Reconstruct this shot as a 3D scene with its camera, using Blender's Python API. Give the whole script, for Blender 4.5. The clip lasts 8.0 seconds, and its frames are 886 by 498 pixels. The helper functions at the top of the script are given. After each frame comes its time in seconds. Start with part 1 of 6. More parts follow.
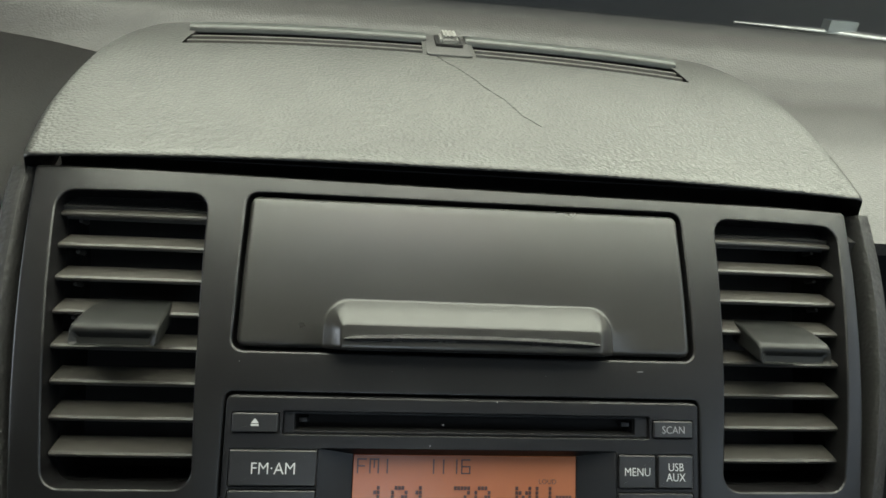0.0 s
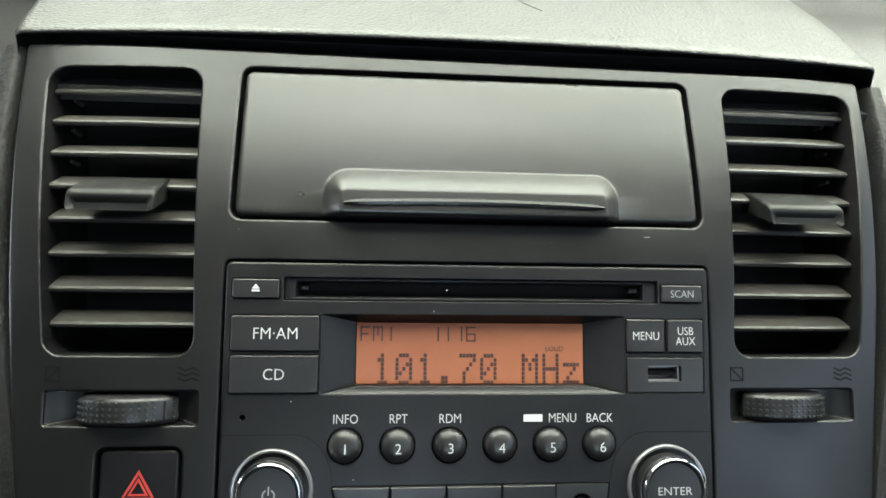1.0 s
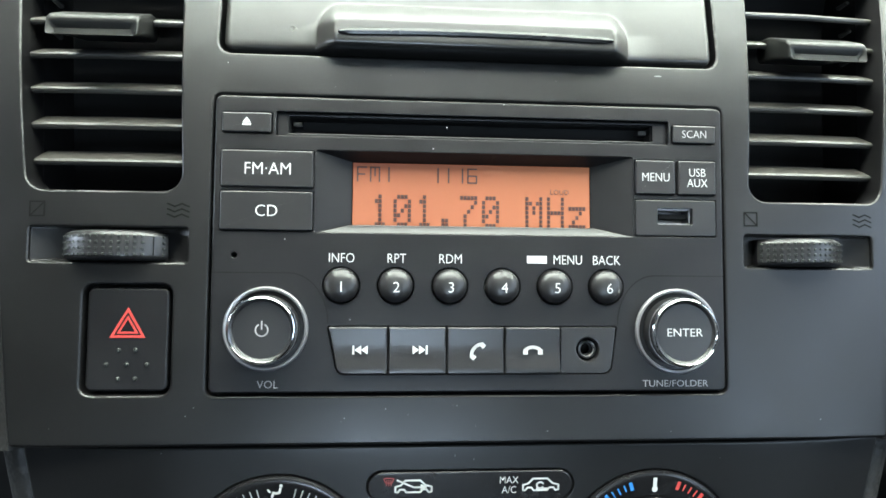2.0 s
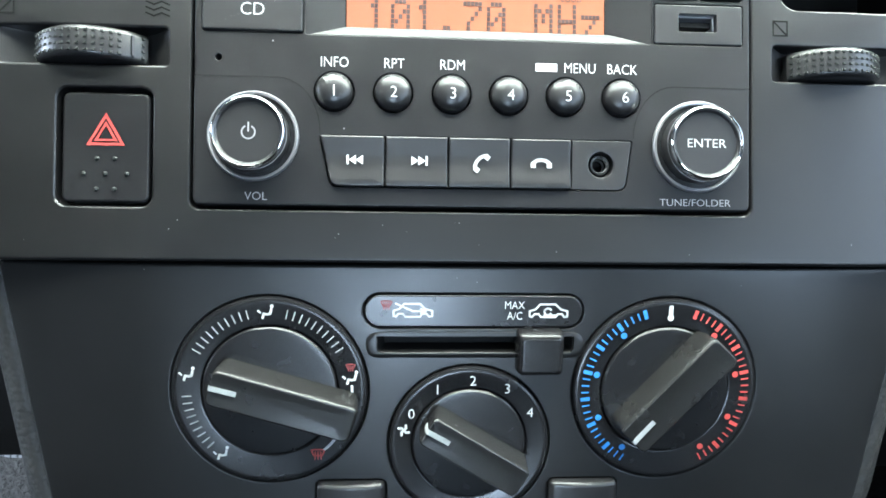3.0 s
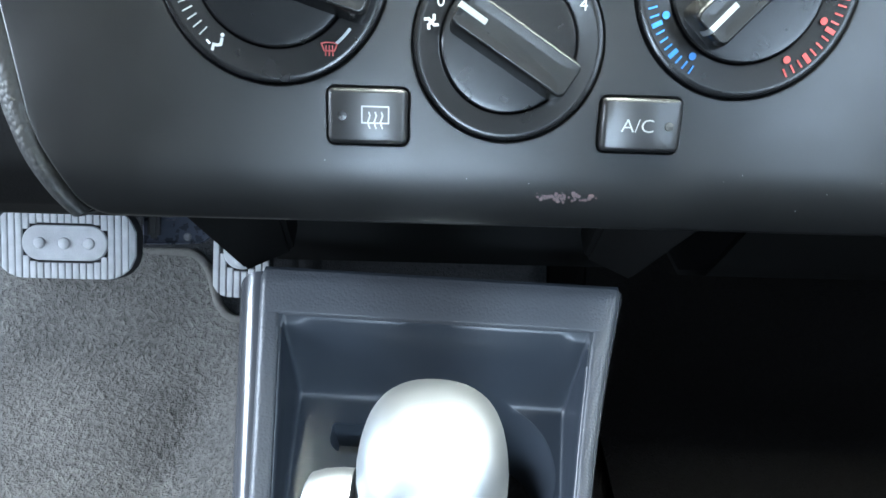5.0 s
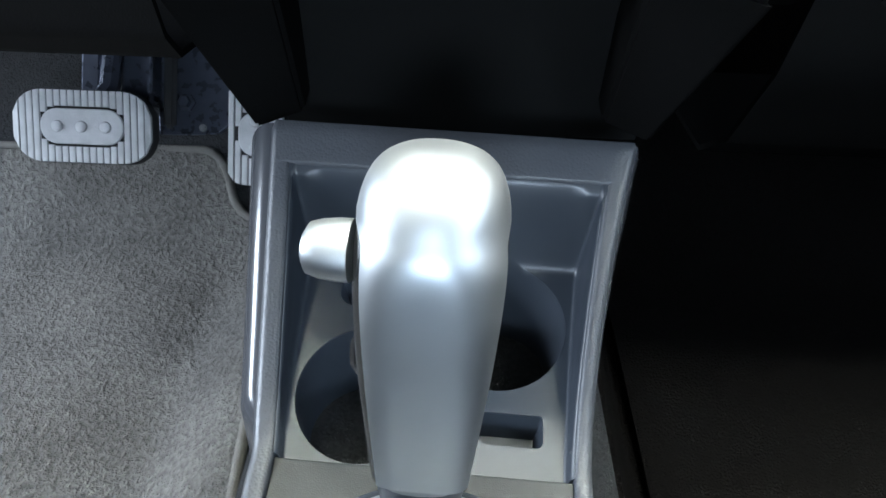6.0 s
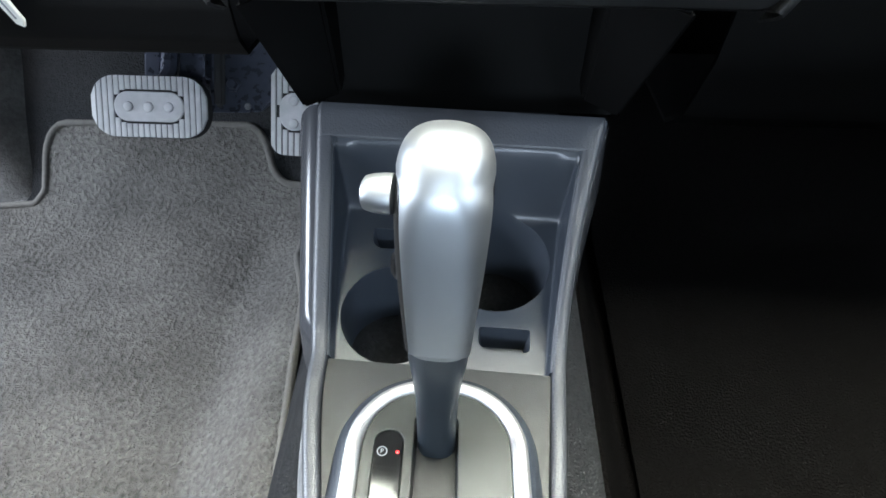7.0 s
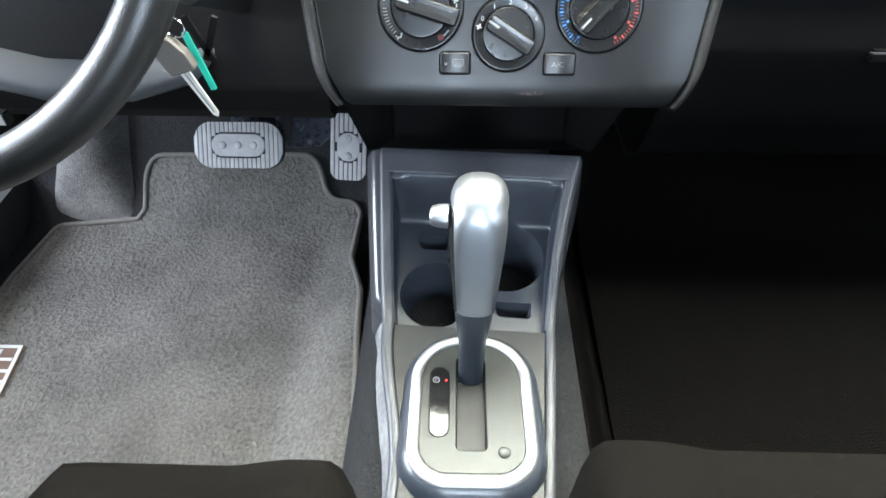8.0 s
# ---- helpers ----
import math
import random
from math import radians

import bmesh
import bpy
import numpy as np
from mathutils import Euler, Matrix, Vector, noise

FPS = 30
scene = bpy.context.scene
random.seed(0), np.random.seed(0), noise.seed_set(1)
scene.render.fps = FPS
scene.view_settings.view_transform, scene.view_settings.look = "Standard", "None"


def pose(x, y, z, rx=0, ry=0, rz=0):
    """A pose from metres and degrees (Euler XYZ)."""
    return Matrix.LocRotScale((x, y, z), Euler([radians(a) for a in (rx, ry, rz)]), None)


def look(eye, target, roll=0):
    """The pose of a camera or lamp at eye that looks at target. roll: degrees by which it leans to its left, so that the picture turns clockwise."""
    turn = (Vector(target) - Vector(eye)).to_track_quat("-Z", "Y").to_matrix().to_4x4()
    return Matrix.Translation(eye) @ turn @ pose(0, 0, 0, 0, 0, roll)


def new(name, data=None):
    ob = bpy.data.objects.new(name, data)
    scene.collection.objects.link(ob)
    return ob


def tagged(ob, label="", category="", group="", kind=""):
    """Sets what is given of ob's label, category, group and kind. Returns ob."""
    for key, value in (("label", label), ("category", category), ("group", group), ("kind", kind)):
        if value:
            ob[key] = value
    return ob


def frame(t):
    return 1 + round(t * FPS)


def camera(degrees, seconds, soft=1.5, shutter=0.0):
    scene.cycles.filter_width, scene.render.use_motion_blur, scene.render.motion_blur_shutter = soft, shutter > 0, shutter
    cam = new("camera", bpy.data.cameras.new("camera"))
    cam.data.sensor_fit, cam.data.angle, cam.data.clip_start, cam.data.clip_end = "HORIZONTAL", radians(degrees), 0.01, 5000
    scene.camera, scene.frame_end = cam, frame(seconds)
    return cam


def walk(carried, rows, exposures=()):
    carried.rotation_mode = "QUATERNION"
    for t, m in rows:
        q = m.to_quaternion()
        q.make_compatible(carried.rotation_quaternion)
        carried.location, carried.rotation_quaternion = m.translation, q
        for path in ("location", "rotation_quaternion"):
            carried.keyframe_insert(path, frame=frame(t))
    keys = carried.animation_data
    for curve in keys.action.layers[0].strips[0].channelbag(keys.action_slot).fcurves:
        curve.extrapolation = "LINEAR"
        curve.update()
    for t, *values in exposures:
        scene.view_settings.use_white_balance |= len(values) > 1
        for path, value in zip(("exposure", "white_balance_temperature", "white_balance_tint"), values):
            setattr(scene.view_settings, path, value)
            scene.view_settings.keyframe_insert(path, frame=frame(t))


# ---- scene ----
cam = camera(71.61, 8.0, 1.6)
PATH = [
    (0.0, pose(-0.0354, -0.1469, 0.8211, 61.62, -4.79, -3.71)),
    (0.5, pose(-0.0330, -0.1561, 0.8012, 60.97, -3.93, -3.69)),
    (0.7, pose(-0.0312, -0.1605, 0.7915, 60.99, -3.45, -3.54)),
    (1.0, pose(-0.0307, -0.1655, 0.7793, 60.38, -3.18, -3.66)),
    (1.5, pose(-0.0296, -0.1735, 0.7563, 59.40, -2.93, -3.69)),
    (1.7, pose(-0.0281, -0.1765, 0.7473, 58.79, -2.83, -3.43)),
    (2.8, pose(-0.0246, -0.1985, 0.6865, 57.40, -2.64, -2.95)),
    (3.0, pose(-0.0230, -0.1995, 0.6778, 55.97, -2.38, -2.54)),
    (3.5, pose(-0.0237, -0.2072, 0.6488, 55.06, -2.21, -2.34)),
    (4.0, pose(-0.0252, -0.2133, 0.6214, 53.87, -2.32, -2.06)),
    (4.5, pose(-0.0257, -0.2229, 0.5918, 53.79, -2.27, -1.59)),
    (4.7, pose(-0.0246, -0.2262, 0.5834, 52.65, -2.16, -1.10)),
    (5.8, pose(-0.0189, -0.2708, 0.5277, 48.13, -2.39, 1.12)),
    (6.0, pose(-0.0156, -0.2764, 0.5175, 47.37, -1.53, 1.58)),
    (6.5, pose(-0.0161, -0.3179, 0.5379, 45.71, -1.50, 1.72)),
    (7.0, pose(-0.0134, -0.3604, 0.5770, 44.70, -0.48, 2.16)),
    (7.5, pose(-0.0243, -0.4256, 0.6469, 44.37, -0.24, 1.83)),
    (7.8, pose(-0.0371, -0.4666, 0.6908, 44.25, 0.01, 0.91)),
    (8.0, pose(-0.0384, -0.5070, 0.7200, 44.98, 0.12, 1.47)),
]
EXPOSURES = [
    (0.0, -1.55, 6500, 10), (0.5, -1.3, 6450, 10), (1.0, -0.9, 6300, 10), (1.5, -0.45, 6200, 10), (2.8, 0.36, 5750, 9),
    (3.5, 0.82, 5770, 9), (4.5, 1.36, 5780, 8.5), (5.8, 0.72, 6000, 10), (6.5, 0.56, 6150, 11.5), (8.0, 0.80, 6300, 13),
]
walk(cam, PATH, EXPOSURES)

# ---- light: daylight through the windscreen, the rear windows and the open driver's door ----
world = bpy.data.worlds.new("sky")
scene.world = world
world.use_nodes = True
wn = world.node_tree.nodes
sky = wn.new("ShaderNodeTexSky")
sky.sky_type, sky.sun_disc = "NISHITA", False
sky.sun_elevation, sky.sun_rotation = radians(48), radians(200)
wn["Background"].inputs["Strength"].default_value = 0.05
world.node_tree.links.new(sky.outputs["Color"], wn["Background"].inputs["Color"])

sun_data = bpy.data.lights.new("sun", "SUN")
sun_data.energy, sun_data.angle, sun_data.color = 0.8, radians(12), (1.0, 0.96, 0.9)
sun = new("sun", sun_data)
sun.matrix_world = look((-3, -2, 5), (0, 0, 0.4))


def window_light(name, eye, target, w, h, watts, color):
    """The sky's light in a window's opening."""
    data = bpy.data.lights.new(name, "AREA")
    data.shape, data.size, data.size_y, data.energy, data.color = "RECTANGLE", w, h, watts, color
    ob = new(name, data)
    ob.matrix_world = look(eye, target)
    return ob


window_light("windscreen_light", (0.12, 0.14, 1.010), (0.12, -0.29, 0.210), 0.96, 0.52, 41.0, (1.0, 0.99, 0.85))
window_light("driver_door_light", (-2.00, -0.10, 0.95), (-0.2, 0.05, 0.12), 1.2, 0.60, 72.0, (0.82, 0.91, 1.0))
window_light("passenger_window_light", (0.76, -0.28, 0.96), (-0.1, -0.10, 0.50), 0.75, 0.33, 3.6, (0.72, 0.86, 1.0))
window_light("rear_window_light", (0.10, -1.85, 1.0), (0.0, 0.1, 0.55), 0.9, 0.30, 42.0, (0.72, 0.87, 1.0))
window_light("rear_side_window_light", (0.70, -1.10, 0.96), (-0.05, 0.05, 0.52), 0.60, 0.32, 8.0, (0.70, 0.86, 1.0))

# ---- materials ----
def material(name, color, rough=0.5, metal=0.0, bump=(), vary=0.0, vary_scale=40.0, rough_vary=0.0, coat=0.0, spec=0.5, blotch=None):
    """A principled material with grain at real size. bump: rows of (kind, cells a metre, height in metres)."""
    m = bpy.data.materials.new(name)
    m.use_nodes = True
    t = m.node_tree
    n, l = t.nodes, t.links
    b = n["Principled BSDF"]
    b.inputs["Base Color"].default_value = (*color, 1)
    b.inputs["Roughness"].default_value = rough
    b.inputs["Metallic"].default_value = metal
    b.inputs["Coat Weight"].default_value = coat
    b.inputs["Specular IOR Level"].default_value = spec
    co = n.new("ShaderNodeTexCoord")
    if vary or rough_vary:
        big = n.new("ShaderNodeTexNoise")
        big.inputs["Scale"].default_value = vary_scale
        big.inputs["Detail"].default_value = 6
        l.new(co.outputs["Object"], big.inputs["Vector"])
        if vary:
            mix = n.new("ShaderNodeMix")
            mix.data_type = "RGBA"
            lo, hi = [[c * k for c in color] for k in (1 - vary, 1 + vary)]
            mix.inputs["A"].default_value = (*lo, 1)
            mix.inputs["B"].default_value = (*hi, 1)
            l.new(big.outputs["Fac"], mix.inputs["Factor"])
            l.new(mix.outputs["Result"], b.inputs["Base Color"])
        if rough_vary:
            mr = n.new("ShaderNodeMapRange")
            mr.inputs["From Min"].default_value, mr.inputs["From Max"].default_value = 0.3, 0.7
            mr.inputs["To Min"].default_value, mr.inputs["To Max"].default_value = rough - rough_vary, rough + rough_vary
            l.new(big.outputs["Fac"], mr.inputs["Value"])
            l.new(mr.outputs["Result"], b.inputs["Roughness"])
    if blotch:
        # a second, larger scale of wear: (cells a metre, amount)
        wide = n.new("ShaderNodeTexNoise")
        wide.inputs["Scale"].default_value = blotch[0]
        wide.inputs["Detail"].default_value = 3
        l.new(co.outputs["Object"], wide.inputs["Vector"])
        span = n.new("ShaderNodeMapRange")
        span.inputs["From Min"].default_value, span.inputs["From Max"].default_value = 0.32, 0.68
        span.inputs["To Min"].default_value, span.inputs["To Max"].default_value = 1 - blotch[1], 1 + blotch[1]
        l.new(wide.outputs["Fac"], span.inputs["Value"])
        times = n.new("ShaderNodeVectorMath")
        times.operation = "SCALE"
        src = b.inputs["Base Color"].links[0].from_socket if b.inputs["Base Color"].is_linked else None
        if src:
            l.new(src, times.inputs[0])
        else:
            times.inputs[0].default_value = color
        l.new(span.outputs["Result"], times.inputs["Scale"])
        l.new(times.outputs["Vector"], b.inputs["Base Color"])
    last = None
    for kind, scale, height in bump:
        if kind == "cells":
            tex = n.new("ShaderNodeTexVoronoi")
            tex.feature = "SMOOTH_F1"
            tex.inputs["Smoothness"].default_value = 0.45
            out = tex.outputs["Distance"]
        else:
            tex = n.new("ShaderNodeTexNoise")
            tex.inputs["Detail"].default_value = 4
            out = tex.outputs["Fac"]
        tex.inputs["Scale"].default_value = scale
        l.new(co.outputs["Object"], tex.inputs["Vector"])
        bp = n.new("ShaderNodeBump")
        bp.inputs["Distance"].default_value = height
        bp.inputs["Strength"].default_value = 1.0
        bp.invert = kind == "cells"
        l.new(out, bp.inputs["Height"])
        if last:
            l.new(last.outputs["Normal"], bp.inputs["Normal"])
        last = bp
    if last:
        l.new(last.outputs["Normal"], b.inputs["Normal"])
    return m


def glow(name, color, strength):
    m = bpy.data.materials.new(name)
    m.use_nodes = True
    b = m.node_tree.nodes["Principled BSDF"]
    b.inputs["Base Color"].default_value = (*color, 1)
    b.inputs["Emission Color"].default_value = (*color, 1)
    b.inputs["Emission Strength"].default_value = strength
    b.inputs["Roughness"].default_value = 0.25
    return m


HOOD = material("grained_soft_plastic", (0.0135, 0.0138, 0.0122), 0.43, bump=[("cells", 560, 0.00033), ("noise", 1500, 0.0001)], vary=0.15, vary_scale=12, blotch=(30, 0.18))
DECK = material("dash_plastic", (0.017, 0.017, 0.016), 0.50, bump=[("cells", 700, 0.0002)], vary=0.2, vary_scale=9)
PANEL = material("satin_charcoal_plastic", (0.0045, 0.0045, 0.0046), 0.35, bump=[("noise", 2500, 0.00002)], vary=0.08, vary_scale=30, rough_vary=0.04, spec=0.42)
BORDER = material("grained_border_plastic", (0.016, 0.016, 0.0155), 0.50, bump=[("cells", 560, 0.00030)], vary=0.25, vary_scale=60, spec=0.30)
# Lifted in colour to carry the light that falls along the tunnel.
FELT = material("lit_grey_felt", (0.29, 0.295, 0.30), 0.95, bump=[("noise", 420, 0.004), ("noise", 1400, 0.0015)], vary=0.4, vary_scale=200, spec=0.1, blotch=(25, 0.25))
# The same felt without that lift, darker for the foot rest.
RESTFELT = material("dim_grey_felt", (0.150, 0.148, 0.144), 0.95, bump=[("noise", 420, 0.004), ("noise", 1400, 0.0015)], vary=0.4, vary_scale=200, spec=0.1, blotch=(25, 0.25))
LID = material("satin_lid_plastic", (0.013, 0.013, 0.012), 0.30, bump=[("noise", 2500, 0.00002)], vary=0.06, vary_scale=30, rough_vary=0.03)
RADIO = material("radio_black_plastic", (0.0045, 0.0045, 0.005), 0.40, bump=[("noise", 3000, 0.00002)], vary=0.1, vary_scale=60, rough_vary=0.05, spec=0.3)
BUTTON = material("button_black_plastic", (0.009, 0.009, 0.0095), 0.34, bump=[("noise", 3500, 0.00002)], vary=0.1, vary_scale=80)
GRIP = material("dial_grip_plastic", (0.009, 0.009, 0.0088), 0.25, bump=[("noise", 3000, 0.00001)], vary=0.12, vary_scale=120, rough_vary=0.03, spec=0.38)
DIAL = material("dial_black_plastic", (0.007, 0.007, 0.0075), 0.26, bump=[("noise", 3000, 0.00001)], vary=0.08, vary_scale=120, rough_vary=0.02, spec=0.34)
VENT = material("vent_plastic", (0.026, 0.025, 0.022), 0.38, bump=[("noise", 2500, 0.00002)], vary=0.25, vary_scale=90)
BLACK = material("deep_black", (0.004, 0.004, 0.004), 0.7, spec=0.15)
GLOSS = material("gloss_black", (0.010, 0.010, 0.010), 0.12)
CHROME = material("chrome", (0.82, 0.82, 0.84), 0.09, 1.0)
SILVER = material("satin_silver", (0.36, 0.38, 0.40), 0.44, 1.0, vary=0.02, vary_scale=60, rough_vary=0.04)
RING = material("bright_satin_silver", (0.80, 0.80, 0.795), 0.46, 1.0, rough_vary=0.03)
RIM = material("grey_metal_rim", (0.30, 0.30, 0.31), 0.35, 0.8)
WHITE = material("white_print", (0.39, 0.40, 0.40), 0.5)
MARK = material("worn_white_print", (0.20, 0.21, 0.21), 0.5, vary=0.15, vary_scale=400)
GREYP = material("grey_print", (0.24, 0.24, 0.25), 0.5)
RED = material("red_print", (0.30, 0.028, 0.022), 0.5)
DARKRED = material("dark_red_print", (0.13, 0.018, 0.018), 0.5)
BLUE = material("blue_print", (0.016, 0.125, 0.36), 0.5)
GROOVE = material("moulded_mark", (0.003, 0.003, 0.003), 0.7, spec=0.1)
CONSOLE = material("console_grained_plastic", (0.047, 0.050, 0.057), 0.42, bump=[("cells", 620, 0.00022)], vary=0.12, vary_scale=25)
REARDECK = material("rear_deck_plastic", (0.014, 0.0147, 0.015), 0.48, bump=[("cells", 1500, 0.00008)], vary=0.12, vary_scale=40)
TRAYP = material("console_smooth_plastic", (0.026, 0.031, 0.039), 0.33, bump=[("noise", 2500, 0.00002)], vary=0.12, vary_scale=40)
PLATE = material("shift_plate_plastic", (0.015, 0.0172, 0.0155), 0.40, bump=[("noise", 2500, 0.00002)], vary=0.08, vary_scale=50)
SLIDER = material("gate_slider_plastic", (0.010, 0.010, 0.0095), 0.5, bump=[("noise", 1200, 0.00005)], vary=0.45, vary_scale=70, blotch=(60, 0.4))
SHAFT = material("shaft_plastic", (0.018, 0.023, 0.028), 0.36, vary=0.08)
CARPET = material("grey_carpet", (0.030, 0.031, 0.033), 0.95, bump=[("noise", 420, 0.004), ("noise", 1400, 0.0015)], vary=0.45, vary_scale=260, spec=0.1)
MATT = material("grey_floor_mat_pile", (0.122, 0.117, 0.109), 0.95, bump=[("noise", 200, 0.0062), ("noise", 620, 0.0028)], vary=0.70, vary_scale=200, spec=0.1, blotch=(9, 0.22))
# Carpet made near-black: the passenger side's shade is in its colour.
SHADECARPET = material("shaded_carpet", (0.0046, 0.0042, 0.0040), 0.95, bump=[("noise", 500, 0.003)], vary=0.4, vary_scale=260, spec=0.02)
BINDING = material("mat_edge_binding", (0.110, 0.104, 0.095), 0.9, bump=[("noise", 900, 0.001)], vary=0.3, vary_scale=200)
FABRIC = material("seat_fabric", (0.0042, 0.0038, 0.0034), 0.9, bump=[("noise", 1600, 0.0006)], vary=0.25, vary_scale=350, spec=0.02)
RUBBER = material("worn_pedal_rubber", (0.42, 0.42, 0.43), 0.7, bump=[("noise", 900, 0.0003)], vary=0.35, vary_scale=60)
METAL = material("painted_steel", (0.070, 0.078, 0.105), 0.30, 0.6, vary=0.4, vary_scale=90, rough_vary=0.08)
LEATHER = material("wheel_rim_leather", (0.014, 0.014, 0.013), 0.36, bump=[("cells", 1100, 0.00011)], vary=0.15, spec=0.9)
TAB = material("vent_tab_plastic", (0.006, 0.0065, 0.006), 0.42, bump=[("noise", 2500, 0.00002)], vary=0.1, vary_scale=90, spec=0.22)
# Near-black dash plastic: shade under and beside the dash is in its colour.
SHADEP = material("shaded_dash_plastic", (0.0035, 0.0034, 0.0033), 0.6, bump=[("noise", 900, 0.0002)], vary=0.2, vary_scale=20, spec=0.12)
BOLSTER = material("smooth_bolster_plastic", (0.075, 0.08, 0.088), 0.34, vary=0.08, vary_scale=30)
BLACKRUBBER = material("black_rubber", (0.015, 0.015, 0.016), 0.8, bump=[("noise", 900, 0.0003)], vary=0.3, vary_scale=60)
BROWN = material("brown_label_fabric", (0.10, 0.062, 0.045), 0.8, bump=[("noise", 1500, 0.0003)], vary=0.2, vary_scale=200)
SIDETRIM = material("smooth_side_plastic", (0.042, 0.044, 0.050), 0.20, vary=0.06, vary_scale=40)
KEYBOW = material("key_bow_plastic", (0.11, 0.10, 0.09), 0.5, vary=0.1)
KEYSTEEL = material("key_steel", (0.86, 0.84, 0.78), 0.45, 0.4)
SENSOR = material("pale_grey_plastic", (0.10, 0.10, 0.092), 0.5, vary=0.1, vary_scale=300)
GREEN = material("green_tag", (0.02, 0.42, 0.30), 0.4)
LCD = glow("lcd_backlight", (0.52, 0.125, 0.038), 0.17)
LCD.node_tree.nodes["Principled BSDF"].inputs["Base Color"].default_value = (0.175, 0.066, 0.036, 1)
# the backlight is redder towards the driver's side of the display
_t = LCD.node_tree
_co, _sep, _mr, _mix = [_t.nodes.new("ShaderNode" + k) for k in ("TexCoord", "SeparateXYZ", "MapRange", "Mix")]
_mix.data_type = "RGBA"
_mix.inputs["A"].default_value, _mix.inputs["B"].default_value = (0.40, 0.080, 0.040, 1), (0.70, 0.25, 0.065, 1)
_mr.inputs["From Min"].default_value, _mr.inputs["From Max"].default_value = -0.045, 0.045
_t.links.new(_co.outputs["Object"], _sep.inputs["Vector"])
_t.links.new(_sep.outputs["X"], _mr.inputs["Value"])
_t.links.new(_mr.outputs["Result"], _mix.inputs["Factor"])
_t.links.new(_mix.outputs["Result"], _t.nodes["Principled BSDF"].inputs["Emission Color"])
SEGMENT = material("lcd_segment", (0.035, 0.012, 0.008), 0.4)
REDLED = glow("red_indicator", (1.0, 0.03, 0.03), 1.5)
HEADLINER = material("headliner_fabric", (0.42, 0.40, 0.36), 0.95, bump=[("noise", 900, 0.0005)], vary=0.1)
SHELL = material("cabin_trim", (0.014, 0.014, 0.0135), 0.7, bump=[("noise", 600, 0.0003)], vary=0.2)
OUTSIDE = material("grey_bonnet_paint", (0.56, 0.60, 0.55), 0.35, 0.2, vary=0.05)
GROUND = material("concrete_ground", (0.22, 0.22, 0.21), 0.9, bump=[("noise", 60, 0.004)], vary=0.25, vary_scale=3)
STAIN = material("faded_red_mark", (0.030, 0.0125, 0.0135), 0.5, vary=0.4, vary_scale=500)

GLASS = bpy.data.materials.new("windscreen_glass")
GLASS.use_nodes = True
_b = GLASS.node_tree.nodes["Principled BSDF"]
_b.inputs["Base Color"].default_value = (0.86, 0.92, 0.88, 1)
_b.inputs["Transmission Weight"].default_value = 1.0
_b.inputs["Roughness"].default_value = 0.0
_b.inputs["IOR"].default_value = 1.45

# ---- shaping helpers ----
# Flat outlines lie in x and z; a surface faces the cabin at the smaller y.
MP = pose(0, 0, 0.62, -35)                       # the centre panel's plane
MC = MP @ pose(0, 0.0089, -0.11, 9.6)            # the climate panel's plane
MS = pose(-0.0215, -0.12, 0, 0, 0, -3)           # the shift console
ORIGIN = {}


def thing(name, label, category, m, at=(0, 0, 0), group="", kind=""):
    """A top-level Empty in the frame m, standing at the point at of that frame."""
    ob = new(name)
    ob.empty_display_size = 0.02
    ob.matrix_world = m @ Matrix.Translation(at)
    ORIGIN[ob] = Vector(at)
    return tagged(ob, label, category, group, kind)


def finish(bm, name, mat, smooth=40):
    bmesh.ops.remove_doubles(bm, verts=bm.verts, dist=1e-6)
    bmesh.ops.recalc_face_normals(bm, faces=bm.faces)
    me = bpy.data.meshes.new(name)
    bm.to_mesh(me)
    bm.free()
    me.materials.append(mat)
    me.polygons.foreach_set("use_smooth", [smooth > 0] * len(me.polygons))
    if smooth:
        me.set_sharp_from_angle(angle=radians(smooth))
    return me


def part(name, bm, mat, parent, label="", smooth=40, even=True):
    """Links a bmesh, given in the frame of its thing, as one mesh under a thing or a part."""
    off = ORIGIN.get(parent, Vector())
    bm.transform(Matrix.Translation(-off))
    ob = new(name, finish(bm, name, mat, smooth))
    ob.parent = parent
    ORIGIN[ob] = off
    if even and smooth:
        ob.modifiers.new("even", "WEIGHTED_NORMAL").keep_sharp = True
    return tagged(ob, label)


def single(name, bm, mat, label, category, m=Matrix(), group="", kind="", smooth=40, even=True):
    """A thing of one mesh."""
    ob = new(name, finish(bm, name, mat, smooth))
    ob.matrix_world = m
    if even and smooth:
        ob.modifiers.new("even", "WEIGHTED_NORMAL").keep_sharp = True
    return tagged(ob, label, category, group, kind)


def box2(x0, z0, x1, z1):
    return [(x0, z0), (x1, z0), (x1, z1), (x0, z1)]


